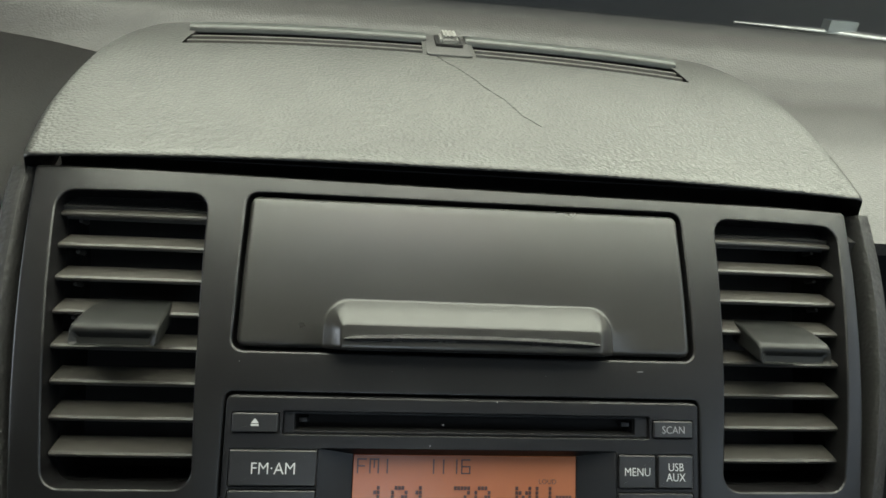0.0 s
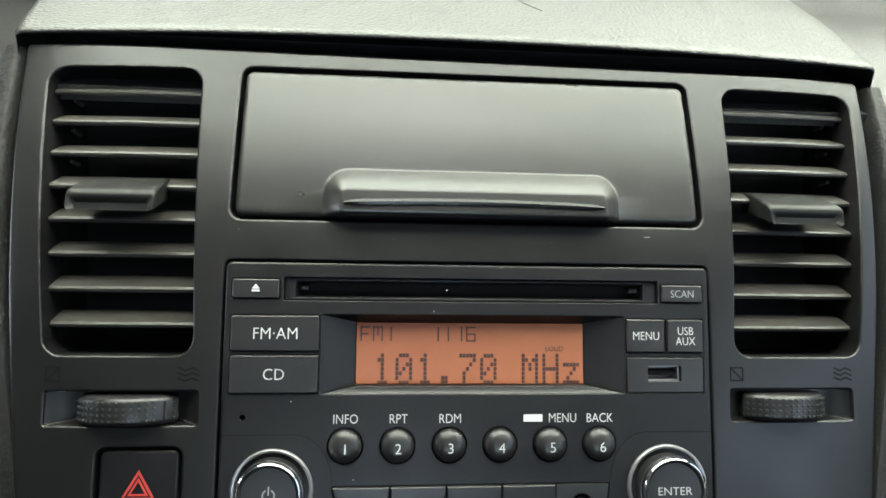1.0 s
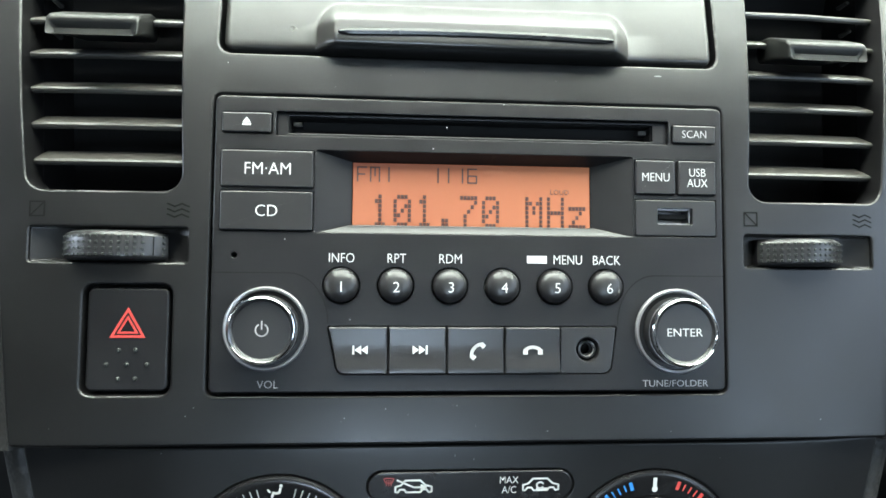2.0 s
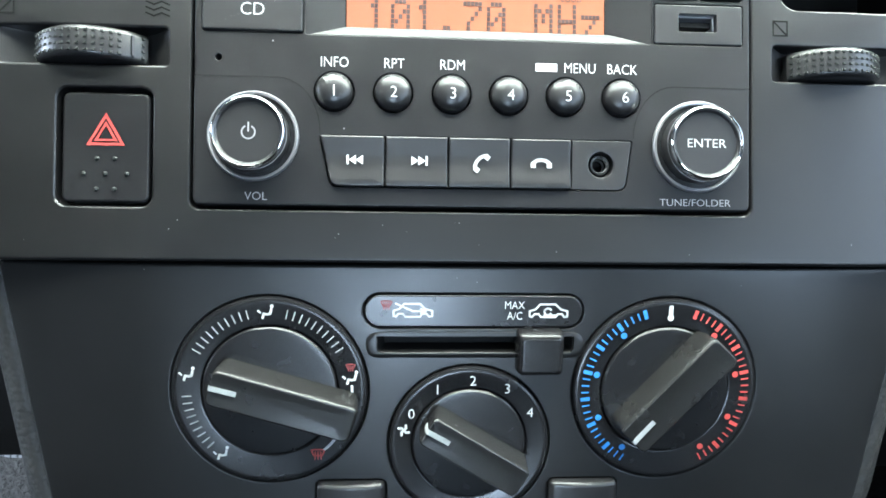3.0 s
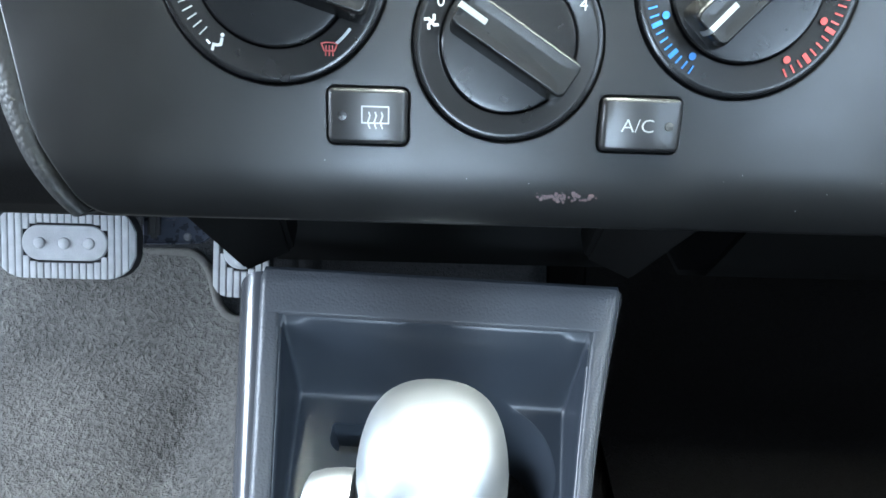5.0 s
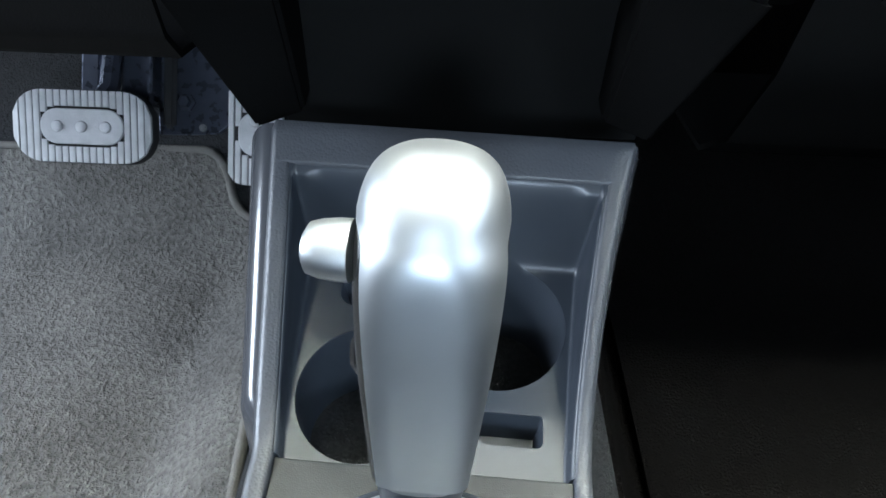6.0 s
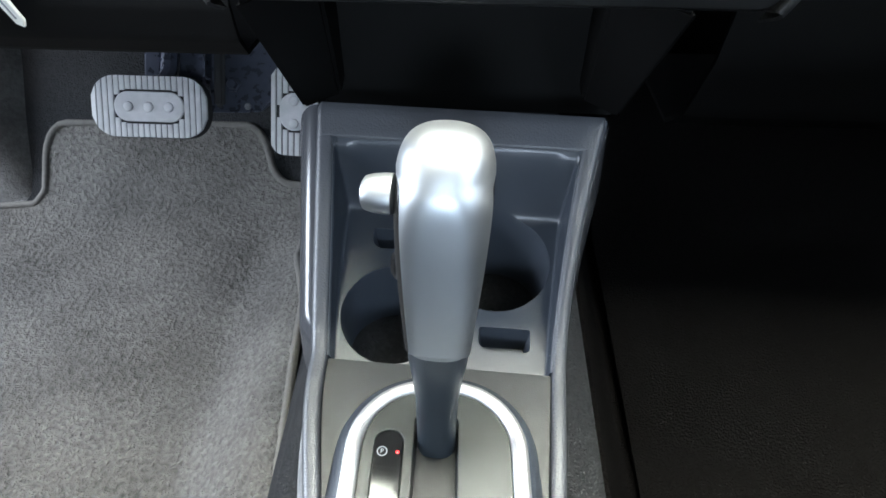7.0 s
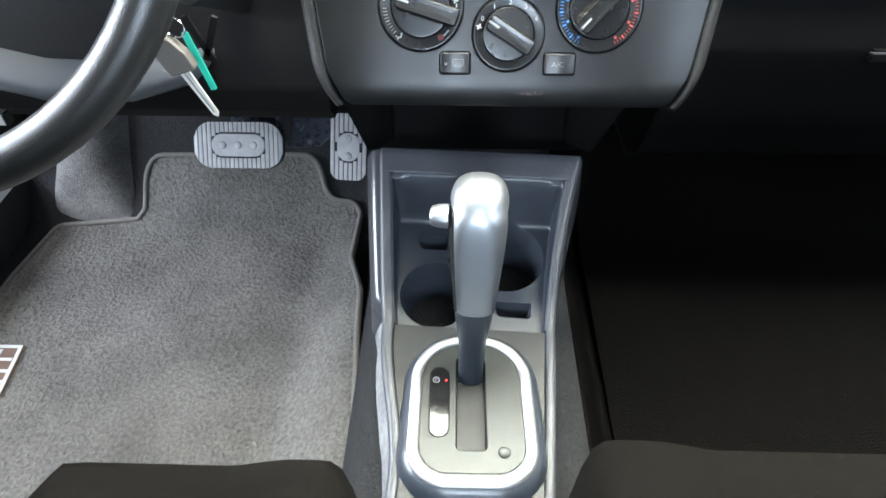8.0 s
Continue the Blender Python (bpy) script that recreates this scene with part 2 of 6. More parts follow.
def rounded(pts, r, n=5):
    """An anticlockwise outline with its corners rounded; r: one radius or one for each corner."""
    out, k = [], len(pts)
    for i, p in enumerate(pts):
        p, a, b = Vector(p), Vector(pts[i - 1]), Vector(pts[(i + 1) % k])
        ri = r[i] if isinstance(r, (list, tuple)) else r
        u, v = (a - p).normalized(), (b - p).normalized()
        half = math.acos(max(-1, min(1, u.dot(v)))) / 2
        if ri <= 0 or half > 1.5:
            out.append(tuple(p))
            continue
        d = min(ri / math.tan(half), (a - p).length * 0.49, (b - p).length * 0.49)
        q = d * math.tan(half)
        c = p + (u + v).normalized() * (q / math.sin(half))
        s, e = p + u * d - c, p + v * d - c
        a0, a1 = math.atan2(s.y, s.x), math.atan2(e.y, e.x)
        da = (a1 - a0 + math.pi) % (2 * math.pi) - math.pi
        for j in range(n + 1):
            w = a0 + da * j / n
            out.append((c.x + q * math.cos(w), c.y + q * math.sin(w)))
    return out


def circle(cx, cz, r, n=40, rz=None):
    return [(cx + r * math.cos(2 * math.pi * i / n), cz + (rz or r) * math.sin(2 * math.pi * i / n)) for i in range(n)]


def inset(pts, d):
    """The outline moved inwards by d (outwards if negative)."""
    if abs(d) < 1e-9:
        return list(pts)
    out, k = [], len(pts)
    for i in range(k):
        a, p, b = Vector(pts[i - 1]), Vector(pts[i]), Vector(pts[(i + 1) % k])
        u, v = (p - a), (b - p)
        if u.length < 1e-9 or v.length < 1e-9:
            u = v = (b - a)
        n1, n2 = Vector((-u.y, u.x)).normalized(), Vector((-v.y, v.x)).normalized()
        m = n1 + n2
        m = m / max(m.length_squared / 2, 0.25)
        out.append((p.x + m.x * d, p.y + m.y * d))
    return out


def ring_of(bm, pts, y):
    return [bm.verts.new((x, y, z)) for x, z in pts]


def bridge(bm, a, b):
    k = len(a)
    for i in range(k):
        bm.faces.new((a[i], a[(i + 1) % k], b[(i + 1) % k], b[i]))


def solid(pts, y0, y1, bev=0.0006, seg=3, bm=None, dome=0.0):
    """A block with the outline pts from y0 (the face) to y1, its front edge rounded by bev. dome: how far the middle of the face bulges."""
    bm = bm or bmesh.new()
    loops = []
    for j in range(seg + 1):
        a = math.pi / 2 * j / seg
        loops.append(ring_of(bm, inset(pts, bev * (1 - math.sin(a))), y0 + bev * (1 - math.cos(a))))
    loops.append(ring_of(bm, pts, y1))
    for a, b in zip(loops, loops[1:]):
        bridge(bm, a, b)
    if dome:
        cx, cz = [sum(p[i] for p in pts) / len(pts) for i in (0, 1)]
        last = loops[0]
        for s in (0.8, 0.55, 0.28):
            nxt = [bm.verts.new((cx + (v.co.x - cx) * s, y0 - dome * (1 - s * s), cz + (v.co.z - cz) * s)) for v in loops[0]]
            bridge(bm, last, nxt)
            last = nxt
        bm.faces.new(last)
    else:
        bm.faces.new(loops[0])
    bm.faces.new(list(reversed(loops[-1])))
    return bm


def plate(outer, holes, y0, y1, bev=0.0008, seg=3, hole_bev=None):
    """A plate with holes through it; all front edges rounded."""
    bm = bmesh.new()
    front, back = [], []
    hb = bev if hole_bev is None else hole_bev
    for pts, b in [(outer, bev)] + [(h, -hb) for h in holes]:
        loops = []
        for j in range(seg + 1):
            a = math.pi / 2 * j / seg
            loops.append(ring_of(bm, inset(pts, b * (1 - math.sin(a))), y0 + abs(b) * (1 - math.cos(a))))
        loops.append(ring_of(bm, pts, y1))
        for p, q in zip(loops, loops[1:]):
            bridge(bm, p, q)
        front.append(loops[0])
        back.append(loops[-1])
    for group in (front, back):
        edges = []
        for loop in group:
            for i in range(len(loop)):
                e = bm.edges.get((loop[i], loop[(i + 1) % len(loop)]))
                edges.append(e or bm.edges.new((loop[i], loop[(i + 1) % len(loop)])))
        bmesh.ops.triangle_fill(bm, use_beauty=True, edges=edges)
    return bm


def cut(bm, axis, places):
    """Splits the mesh along planes, so that it can be bent."""
    no = [0, 0, 0]
    no[axis] = 1
    for p in places:
        co = [0, 0, 0]
        co[axis] = p
        bmesh.ops.bisect_plane(bm, geom=bm.verts[:] + bm.edges[:] + bm.faces[:], plane_co=co, plane_no=no, dist=1e-7)
    return bm


def warp(bm, f):
    for v in bm.verts:
        v.co = f(v.co)
    return bm


def lathe(profile, n=40, cx=0.0, cz=0.0, bm=None):
    """Spins rows of (radius, y) round an axis along y through (cx, cz)."""
    bm = bm or bmesh.new()
    loops = [[bm.verts.new((cx + r * math.cos(2 * math.pi * i / n), y, cz + r * math.sin(2 * math.pi * i / n))) for i in range(n)] if r > 1e-7
             else [bm.verts.new((cx, y, cz))] for r, y in profile]
    for a, b in zip(loops, loops[1:]):
        if len(a) == 1 and len(b) == 1:
            continue
        for i in range(n):
            j = (i + 1) % n
            if len(a) == 1:
                bm.faces.new((a[0], b[j], b[i]))
            elif len(b) == 1:
                bm.faces.new((a[i], a[j], b[0]))
            else:
                bm.faces.new((a[i], a[j], b[j], b[i]))
    return bm


def block(bm, x0, y0, z0, x1, y1, z1):
    vs = bmesh.ops.create_cube(bm, size=1.0)["verts"]
    for v in vs:
        v.co = Vector(((x0 + x1) / 2 + v.co.x * (x1 - x0), (y0 + y1) / 2 + v.co.y * (y1 - y0), (z0 + z1) / 2 + v.co.z * (z1 - z0)))
    return bm


def tube(points, r, n=12, bm=None, flat=1.0, close=False):
    """A round bar along points; r: one radius or one for each point."""
    bm = bm or bmesh.new()
    ps = [Vector(p) for p in points]
    loops, k = [], len(ps)
    up = None
    for i, p in enumerate(ps):
        d = (ps[(i + 1) % k] - ps[i - 1]) if close else (ps[min(i + 1, k - 1)] - ps[max(i - 1, 0)])
        d.normalize()
        if up is None:
            up = Vector((0, 0, 1)) if abs(d.z) < 0.9 else Vector((1, 0, 0))
        s = d.cross(up).normalized()
        up = s.cross(d).normalized()
        ri = r[i] if isinstance(r, (list, tuple)) else r
        loops.append([bm.verts.new(p + (s * math.cos(2 * math.pi * j / n) + up * math.sin(2 * math.pi * j / n) * flat) * ri) for j in range(n)])
    for a, b in zip(loops, loops[1:] + (loops[:1] if close else [])):
        bridge(bm, a, b)
    if not close:
        bm.faces.new(loops[0])
        bm.faces.new(loops[-1])
    return bm


def sheet(nx, ny, f):
    """A grid of nx by ny cells; f(u, v) gives the point for u and v from 0 to 1."""
    bm = bmesh.new()
    g = [[bm.verts.new(f(i / nx, j / ny)) for j in range(ny + 1)] for i in range(nx + 1)]
    for i in range(nx):
        for j in range(ny):
            bm.faces.new((g[i][j], g[i + 1][j], g[i + 1][j + 1], g[i][j + 1]))
    return bm


def thicken(bm, d):
    """Gives an open sheet a thickness d against its normals."""
    bmesh.ops.recalc_face_normals(bm, faces=bm.faces)
    bmesh.ops.solidify(bm, geom=bm.faces[:], thickness=d)
    return bm


def smooth01(a, b, x):
    t = max(0.0, min(1.0, (x - a) / (b - a)))
    return t * t * (3 - 2 * t)


def lettering(parent, words, x, z, size, mat, y=-0.00012, name="lettering", align="CENTER", wide=1.0, thin=0.0):
    """Printed words on a face; size: the capitals' height. z: the middle of the capitals."""
    cu = bpy.data.curves.new(name, "FONT")
    cu.body, cu.size, cu.extrude, cu.align_x, cu.align_y = words, size / 0.7, 0.00004, align, "CENTER"
    cu.resolution_u, cu.offset = 3, thin - 0.013 * size
    tmp = bpy.data.objects.new("tmp", cu)
    scene.collection.objects.link(tmp)
    bpy.context.view_layer.update()
    me = bpy.data.meshes.new_from_object(tmp.evaluated_get(bpy.context.evaluated_depsgraph_get()))
    bpy.data.objects.remove(tmp)
    zs = [v.co.y for v in me.vertices]
    mid = (min(zs) + max(zs)) / 2
    off = ORIGIN.get(parent, Vector())
    for v in me.vertices:
        v.co = Vector((v.co.x * wide + x, y + v.co.z * -1, v.co.y - mid + z)) - off
    me.materials.clear()
    me.materials.append(mat)
    ob = new(name, me)
    ob.parent = parent
    ORIGIN[ob] = off
    return ob


def strokes(bm, lines, w, y, h=0.00005):
    """Printed strokes: polylines of (x, z), each w wide, as thin blocks at y."""
    for pts in lines:
        for (x0, z0), (x1, z1) in zip(pts, pts[1:]):
            d = Vector((x1 - x0, z1 - z0))
            n = Vector((-d.y, d.x)).normalized() * w / 2
            e = d.normalized() * w * 0.35
            q = [(x0 - e.x + n.x, z0 - e.y + n.y), (x0 - e.x - n.x, z0 - e.y - n.y), (x1 + e.x - n.x, z1 + e.y - n.y), (x1 + e.x + n.x, z1 + e.y + n.y)]
            a = ring_of(bm, q, y)
            b = ring_of(bm, q, y + h)
            bridge(bm, a, b)
            bm.faces.new(a)
            bm.faces.new(list(reversed(b)))
    return bm


def fill(bm, pts, y, h=0.00005):
    """A printed filled shape."""
    a, b = ring_of(bm, pts, y), ring_of(bm, pts, y + h)
    bridge(bm, a, b)
    bm.faces.new(a)
    bm.faces.new(list(reversed(b)))
    return bm


def bent(co):
    """The centre panel leans back towards its top and its sides."""
    z, x = co.z, co.x
    y = 0.0125 * (max(0.0, z - 0.03) / 0.097) ** 2 + 0.0025 * (max(0.0, abs(x) - 0.125) / 0.04) ** 2
    return Vector((x, co.y + y, z))

# ---- the centre panel ----
def vent_outline(side):
    """The opening of an air vent, anticlockwise."""
    pts = [(0.1005, 0.0172), (0.1518, 0.0172), (0.1635, 0.1262), (0.1055, 0.1270)]
    if side < 0:
        pts = [(-x, z) for x, z in reversed(pts)]
    return rounded(pts, 0.0065, 6)


WHEEL_BOX = {-1: (-0.1504, -0.0070, -0.0983, 0.0047), 1: (0.0985, -0.0068, 0.1478, 0.0048)}
TRAY = rounded(box2(-0.0903, 0.0668, 0.0903, 0.1288), 0.0045, 5)
HAZARD = rounded(box2(-0.1318, -0.0515, -0.1026, -0.0145), 0.0035, 4)
RADIO_HOLE = rounded(box2(-0.0908, -0.0518, 0.0908, 0.0518), 0.0025, 3)

panel = thing("dashboard_center_panel", "satin charcoal plastic center panel around vents and radio", "dashboard panel", MP, (0, 0, 0))
outline = rounded([(-0.1545, -0.0685), (0.1520, -0.0685), (0.1600, 0.019), (0.1702, 0.1340), (-0.1748, 0.1370), (-0.1640, 0.019)], [0.002, 0.002, 0.05, 0.0022, 0.0014, 0.05], 6)
holes = [vent_outline(-1), vent_outline(1), TRAY, HAZARD, RADIO_HOLE]
holes += [rounded(box2(*WHEEL_BOX[s]), 0.001, 2) for s in (-1, 1)]
bm = plate(outline, holes, 0.0, 0.016, 0.0012, 3, 0.0010)
cut(bm, 2, [0.03, 0.045, 0.06, 0.075, 0.09, 0.105, 0.12, 0.132])
cut(bm, 0, [-0.162, -0.15, -0.138, -0.126, 0.126, 0.138, 0.15, 0.162])
part("face", warp(bm, bent), PANEL, panel, smooth=30)

# moulded symbols under each vent: a closed flap, and three waves of air
for s in (-1, 1):
    x, z = (-0.1478, 0.0107) if s < 0 else (0.1008, 0.0107)
    q = 0.0024
    bm = strokes(bmesh.new(), [[(x - q, z - q), (x + q, z - q), (x + q, z + q), (x - q, z + q), (x - q, z - q)], [(x + s * q, z - q), (x - s * q, z + q)]], 0.0005, -0.0001)
    part("closed_symbol", warp(bm, bent), GROOVE, panel, even=False, smooth=0)
    x = -0.1015 if s < 0 else 0.1440
    for dz in (-0.0018, 0, 0.0018):
        bm = strokes(bmesh.new(), [[(x + 0.0012 * k, z + dz + 0.0005 * math.sin(k * 1.6)) for k in range(-3, 4)]], 0.0005, -0.0001)
        part("wave_symbol", warp(bm, bent), GROOVE, panel, even=False, smooth=0)

# small scratches and dust on the plastic
bm = bmesh.new()
for x, z in [(0.0665, 0.0625), (0.067, 0.0624)]:
    strokes(bm, [[(x - 0.001, z), (x + 0.001, z + 0.0001)]], 0.00025, -0.00006)
part("scratch", bm, GREYP, panel, even=False)


# specks of dust
bm = bmesh.new()
rnd = random.Random(21)
for k in range(30):
    x, z = rnd.uniform(-0.145, 0.145), rnd.choice((rnd.uniform(-0.066, -0.055), rnd.uniform(0.054, 0.064), rnd.uniform(-0.06, 0.06)))
    if abs(x) < 0.093 and abs(z) < 0.0535 or abs(x) > 0.095 and z > 0.006 or -0.135 < x < -0.099 and z < 0.006:
        continue
    r = rnd.uniform(0.00010, 0.00022)
    fill(bm, circle(x, z, r, 5), bent(Vector((x, 0, z))).y - 0.00005)
tagged(part("dust", bm, GREYP, panel, "pale specks of dust", even=False, smooth=0), kind="stuff")


def shade(x, z):
    return bent(Vector((x, 0, z))).y


# ---- air vents ----
def air_vent(side):
    v = thing("air_vent", "dark plastic air vent with dusty horizontal slats and a tab", "air vent", MP, (side * 0.128, 0, 0.07), "dashboard air vents")
    o = vent_outline(side)
    # the duct behind the opening
    bm = bmesh.new()
    wide = inset(o, -0.0004)
    a = ring_of(bm, wide, 0.0035)
    b = ring_of(bm, inset(o, 0.001), 0.030)
    bridge(bm, a, b)
    c = ring_of(bm, inset(o, -0.0012), 0.0035)
    d = ring_of(bm, inset(o, -0.0012), 0.032)
    bridge(bm, a, c)
    bridge(bm, c, d)
    bm.faces.new(b)
    bm.faces.new(d)
    part("duct", warp(bm, bent), BLACK, v, "black inside of the duct")
    # slats, wider towards the top
    for k in range(8):
        z = 0.0301 + 0.0128 * k
        inner, outer = 0.1005 + 0.005 * (z - 0.017) / 0.11, 0.1518 + 0.0117 * (z - 0.017) / 0.109
        x0, x1 = sorted((side * (inner + 0.0006), side * (outer - 0.0006)))
        prof = [(0.0052, -0.0029), (0.0048, -0.0022), (0.0052, -0.0014), (0.0090, 0.0008), (0.0132, 0.0030), (0.0138, 0.0022), (0.0096, -0.0004), (0.0062, -0.0034)]
        bm = bmesh.new()
        e0 = [bm.verts.new((x0, y, z + dz)) for y, dz in prof]
        e1 = [bm.verts.new((x1, y, z + dz)) for y, dz in prof]
        bridge(bm, e0, e1)
        bm.faces.new(e0)
        bm.faces.new(e1)
        cut(bm, 0, [(x0 + x1) / 2])
        part("slat", warp(bm, bent), VENT, v, smooth=25, even=False)
    # pins of the linking bar
    for k in (2, 3, 4, 5):
        z = 0.0385 + 0.0128 * (k + 1)
        x = side * (0.1468 + 0.0110 * (z - 0.017) / 0.109)
        part("link_pin", warp(lathe([(0, 0.010), (0.0008, 0.0104), (0.0010, 0.016), (0, 0.016)], 8, x, z), bent), VENT, v, even=False)
    # the tab that turns the slats
    cx = side * 0.1285 - 0.0008
    lean = -0.0018 * side
    z0 = 0.0745
    bm = bmesh.new()
    loops = []
    for y, dz, hw, hh in [(-0.0080, -0.0052, 0.0126, 0.0012), (-0.0094, -0.0047, 0.0139, 0.0022), (-0.0098, -0.0041, 0.0146, 0.0029), (-0.0094, -0.0035, 0.0150, 0.0034), (-0.0080, -0.0026, 0.0152, 0.0038), (-0.002, 0.0003, 0.0150, 0.0042), (0.004, 0.0027, 0.0145, 0.0046), (0.014, 0.0052, 0.0130, 0.0048)]:
        sh = lean * y * -30
        loops.append(ring_of(bm, rounded(box2(cx - hw + sh, z0 + dz - hh, cx + hw + sh, z0 + dz + hh), min(hh, 0.0014) * 0.9, 3), y))
    for a, b in zip(loops, loops[1:]):
        bridge(bm, a, b)
    bm.faces.new(loops[0])
    bm.faces.new(loops[-1])
    part("tab", warp(bm, bent), TAB, v, "smooth dark tab")
    # the thumbwheel in its shallow box below the vent
    x0, z0, x1, z1 = WHEEL_BOX[side]
    bm = bmesh.new()
    pts = rounded(box2(x0, z0, x1, z1), 0.001, 2)
    a = ring_of(bm, inset(pts, -0.0003), 0.0012)
    mid = 0.5 * (x0 + x1)
    b = ring_of(bm, [(mid + (x - mid) * 0.70, z0 + (z - z0) * 0.92 + 0.0012) for x, z in pts], 0.0075)
    bridge(bm, a, b)
    bm.faces.new(b)
    c = ring_of(bm, inset(pts, -0.0012), 0.0012)
    d = ring_of(bm, inset(pts, -0.0012), 0.0095)
    bridge(bm, a, c)
    bridge(bm, c, d)
    bm.faces.new(d)
    part("wheel_recess", warp(bm, bent), PANEL, v)
    wx = -0.1228 if side < 0 else 0.1208
    hw, rad = (0.0172, 0.0205) if side < 0 else (0.0162, 0.0195)
    zc = 0.5 * (z0 + z1) - 0.0004
    amax = math.asin(hw / rad)
    bm = bmesh.new()
    secs = []
    for i in range(25):
        a = -amax + 2 * amax * i / 24
        col = []
        for dz, ins in [(-0.0050, 0.0016), (-0.0042, 0.0004), (-0.003, 0.0), (0.003, 0.0), (0.0042, 0.0006), (0.0050, 0.0020)]:
            r = rad - ins
            col.append(bm.verts.new((wx + r * math.sin(a), rad - 0.0062 - r * math.cos(a), zc + dz)))
        col.append(bm.verts.new((wx + hw * 0.9 * math.sin(a) / math.sin(amax), 0.012, zc + 0.0050)))
        col.append(bm.verts.new((wx + hw * 0.9 * math.sin(a) / math.sin(amax), 0.012, zc - 0.0050)))
        secs.append(col)
    for a, b in zip(secs, secs[1:]):
        bridge(bm, a, b)
    bm.faces.new(secs[0])
    bm.faces.new(secs[-1])
    w = part("thumbwheel", bm, BUTTON, v, "black studded thumbwheel")
    bm = bmesh.new()
    for i in range(17):
        a = -amax * 0.92 + 2 * amax * 0.92 * i / 16
        if i in (14, 15) and side < 0:
            continue
        for j in range(4):
            dz = -0.003 + 0.0020 * j
            c = Vector((wx + rad * math.sin(a), rad - 0.0062 - rad * math.cos(a), zc + dz))
            m = Matrix.Translation(c) @ Matrix.Rotation(a, 4, "Z")
            for v2 in bmesh.ops.create_cube(bm, size=1.0)["verts"]:
                k = 0.55 if v2.co.y < 0 else 1.0
                v2.co = m @ Vector((v2.co.x * 0.0013 * k, v2.co.y * 0.0009, v2.co.z * 0.0011 * k))
    part("studs", bm, PLATE, w, even=False, smooth=0)
    if side < 0:
        a = amax * 0.92 * (14.6 / 8 - 1)
        bm = bmesh.new()
        c = Vector((wx + rad * math.sin(a), rad - 0.0062 - rad * math.cos(a), zc))
        m = Matrix.Translation(c) @ Matrix.Rotation(a, 4, "Z")
        for v2 in bmesh.ops.create_cube(bm, size=1.0)["verts"]:
            v2.co = m @ Vector((v2.co.x * 0.0008, v2.co.y * 0.0014, v2.co.z * 0.0062))
        part("position_rib", bm, BUTTON, w, even=False, smooth=0)
    return v


air_vent(-1)
air_vent(1)

# ---- the storage lid above the radio ----
lid = thing("storage_lid", "closed satin charcoal storage lid with a scooped grip", "storage lid", MP, (0, 0, 0.098))
pts = inset(TRAY, 0.0014)
bm = solid(pts, 0.0003, 0.012, 0.0022, 4)
bmesh.ops.delete(bm, geom=[f for f in bm.faces if len(f.verts) > 8 and abs(f.calc_center_median().y - 0.0003) < 1e-5], context="FACES_ONLY")
fl = inset(pts, 0.0022)
# the face as a fine grid that meets the rounded border
xs0, xs1 = min(p[0] for p in fl), max(p[0] for p in fl)
zs0, zs1 = min(p[1] for p in fl), max(p[1] for p in fl)


def scoop(x, z):
    """How far the grip stands out of the lid (negative y is towards the cabin)."""
    ax = abs(x)
    dx, dz, r = (0.0568 - ax) * 1.25, 0.0870 - z, 0.0115
    d = r - math.hypot(r - dx, r - dz) if dx < r and dz < r else min(dx, dz)
    ridge = max(0.0, min(1.0, d / 0.0092))
    ridge += 0.07 * math.sin(math.pi * ridge)
    return -0.0082 * ridge


edge = [e for e in bm.edges if e.is_boundary]
bmesh.ops.triangle_fill(bm, use_beauty=True, edges=edge)
cut(bm, 2, [0.0720 + 0.0006 * k for k in range(28)] + [0.095, 0.105, 0.115, 0.123])
cut(bm, 0, [s * (0.0410 + 0.0007 * k) for k in range(24) for s in (-1, 1)] + [-0.07, -0.03, -0.015, 0, 0.015, 0.03, 0.07])
for v in bm.verts:
    if v.co.y < 0.004:
        v.co.y += scoop(v.co.x, v.co.z)
part("lid_face", warp(bm, bent), LID, lid, smooth=60, even=False)
bm = bmesh.new()
loops = []
for i in range(33):
    x = -0.0482 + 0.0964 * i / 32
    z = 0.0735 - 0.0010 * (x / 0.048) ** 2
    e = math.sqrt(max(0.0, 1 - (x / 0.0484) ** 16))
    h = 0.0017 * max(e, 0.25)
    y = -0.0065 + shade(x, z)
    loops.append([bm.verts.new((x, y + dy, z + dz * h / 0.0013)) for dy, dz in [(0.002, 0.0016), (-0.0005, 0.0014), (-0.0022, 0.0008), (-0.0026, 0.0), (-0.0022, -0.0008), (-0.0005, -0.0014), (0.002, -0.0016)]])
for a, b in zip(loops, loops[1:]):
    bridge(bm, a, b)
bm.faces.new(loops[0])
bm.faces.new(loops[-1])
part("grip_strip", bm, DIAL, lid, "dark glossy grip strip")
# the dark gap behind the lid's rim
bm = plate(inset(TRAY, -0.0006), [inset(TRAY, 0.0035)], 0.010, 0.014, 0.0002, 1)
part("rim_gap", warp(bm, bent), BLACK, lid, "black gap round the lid", even=False)

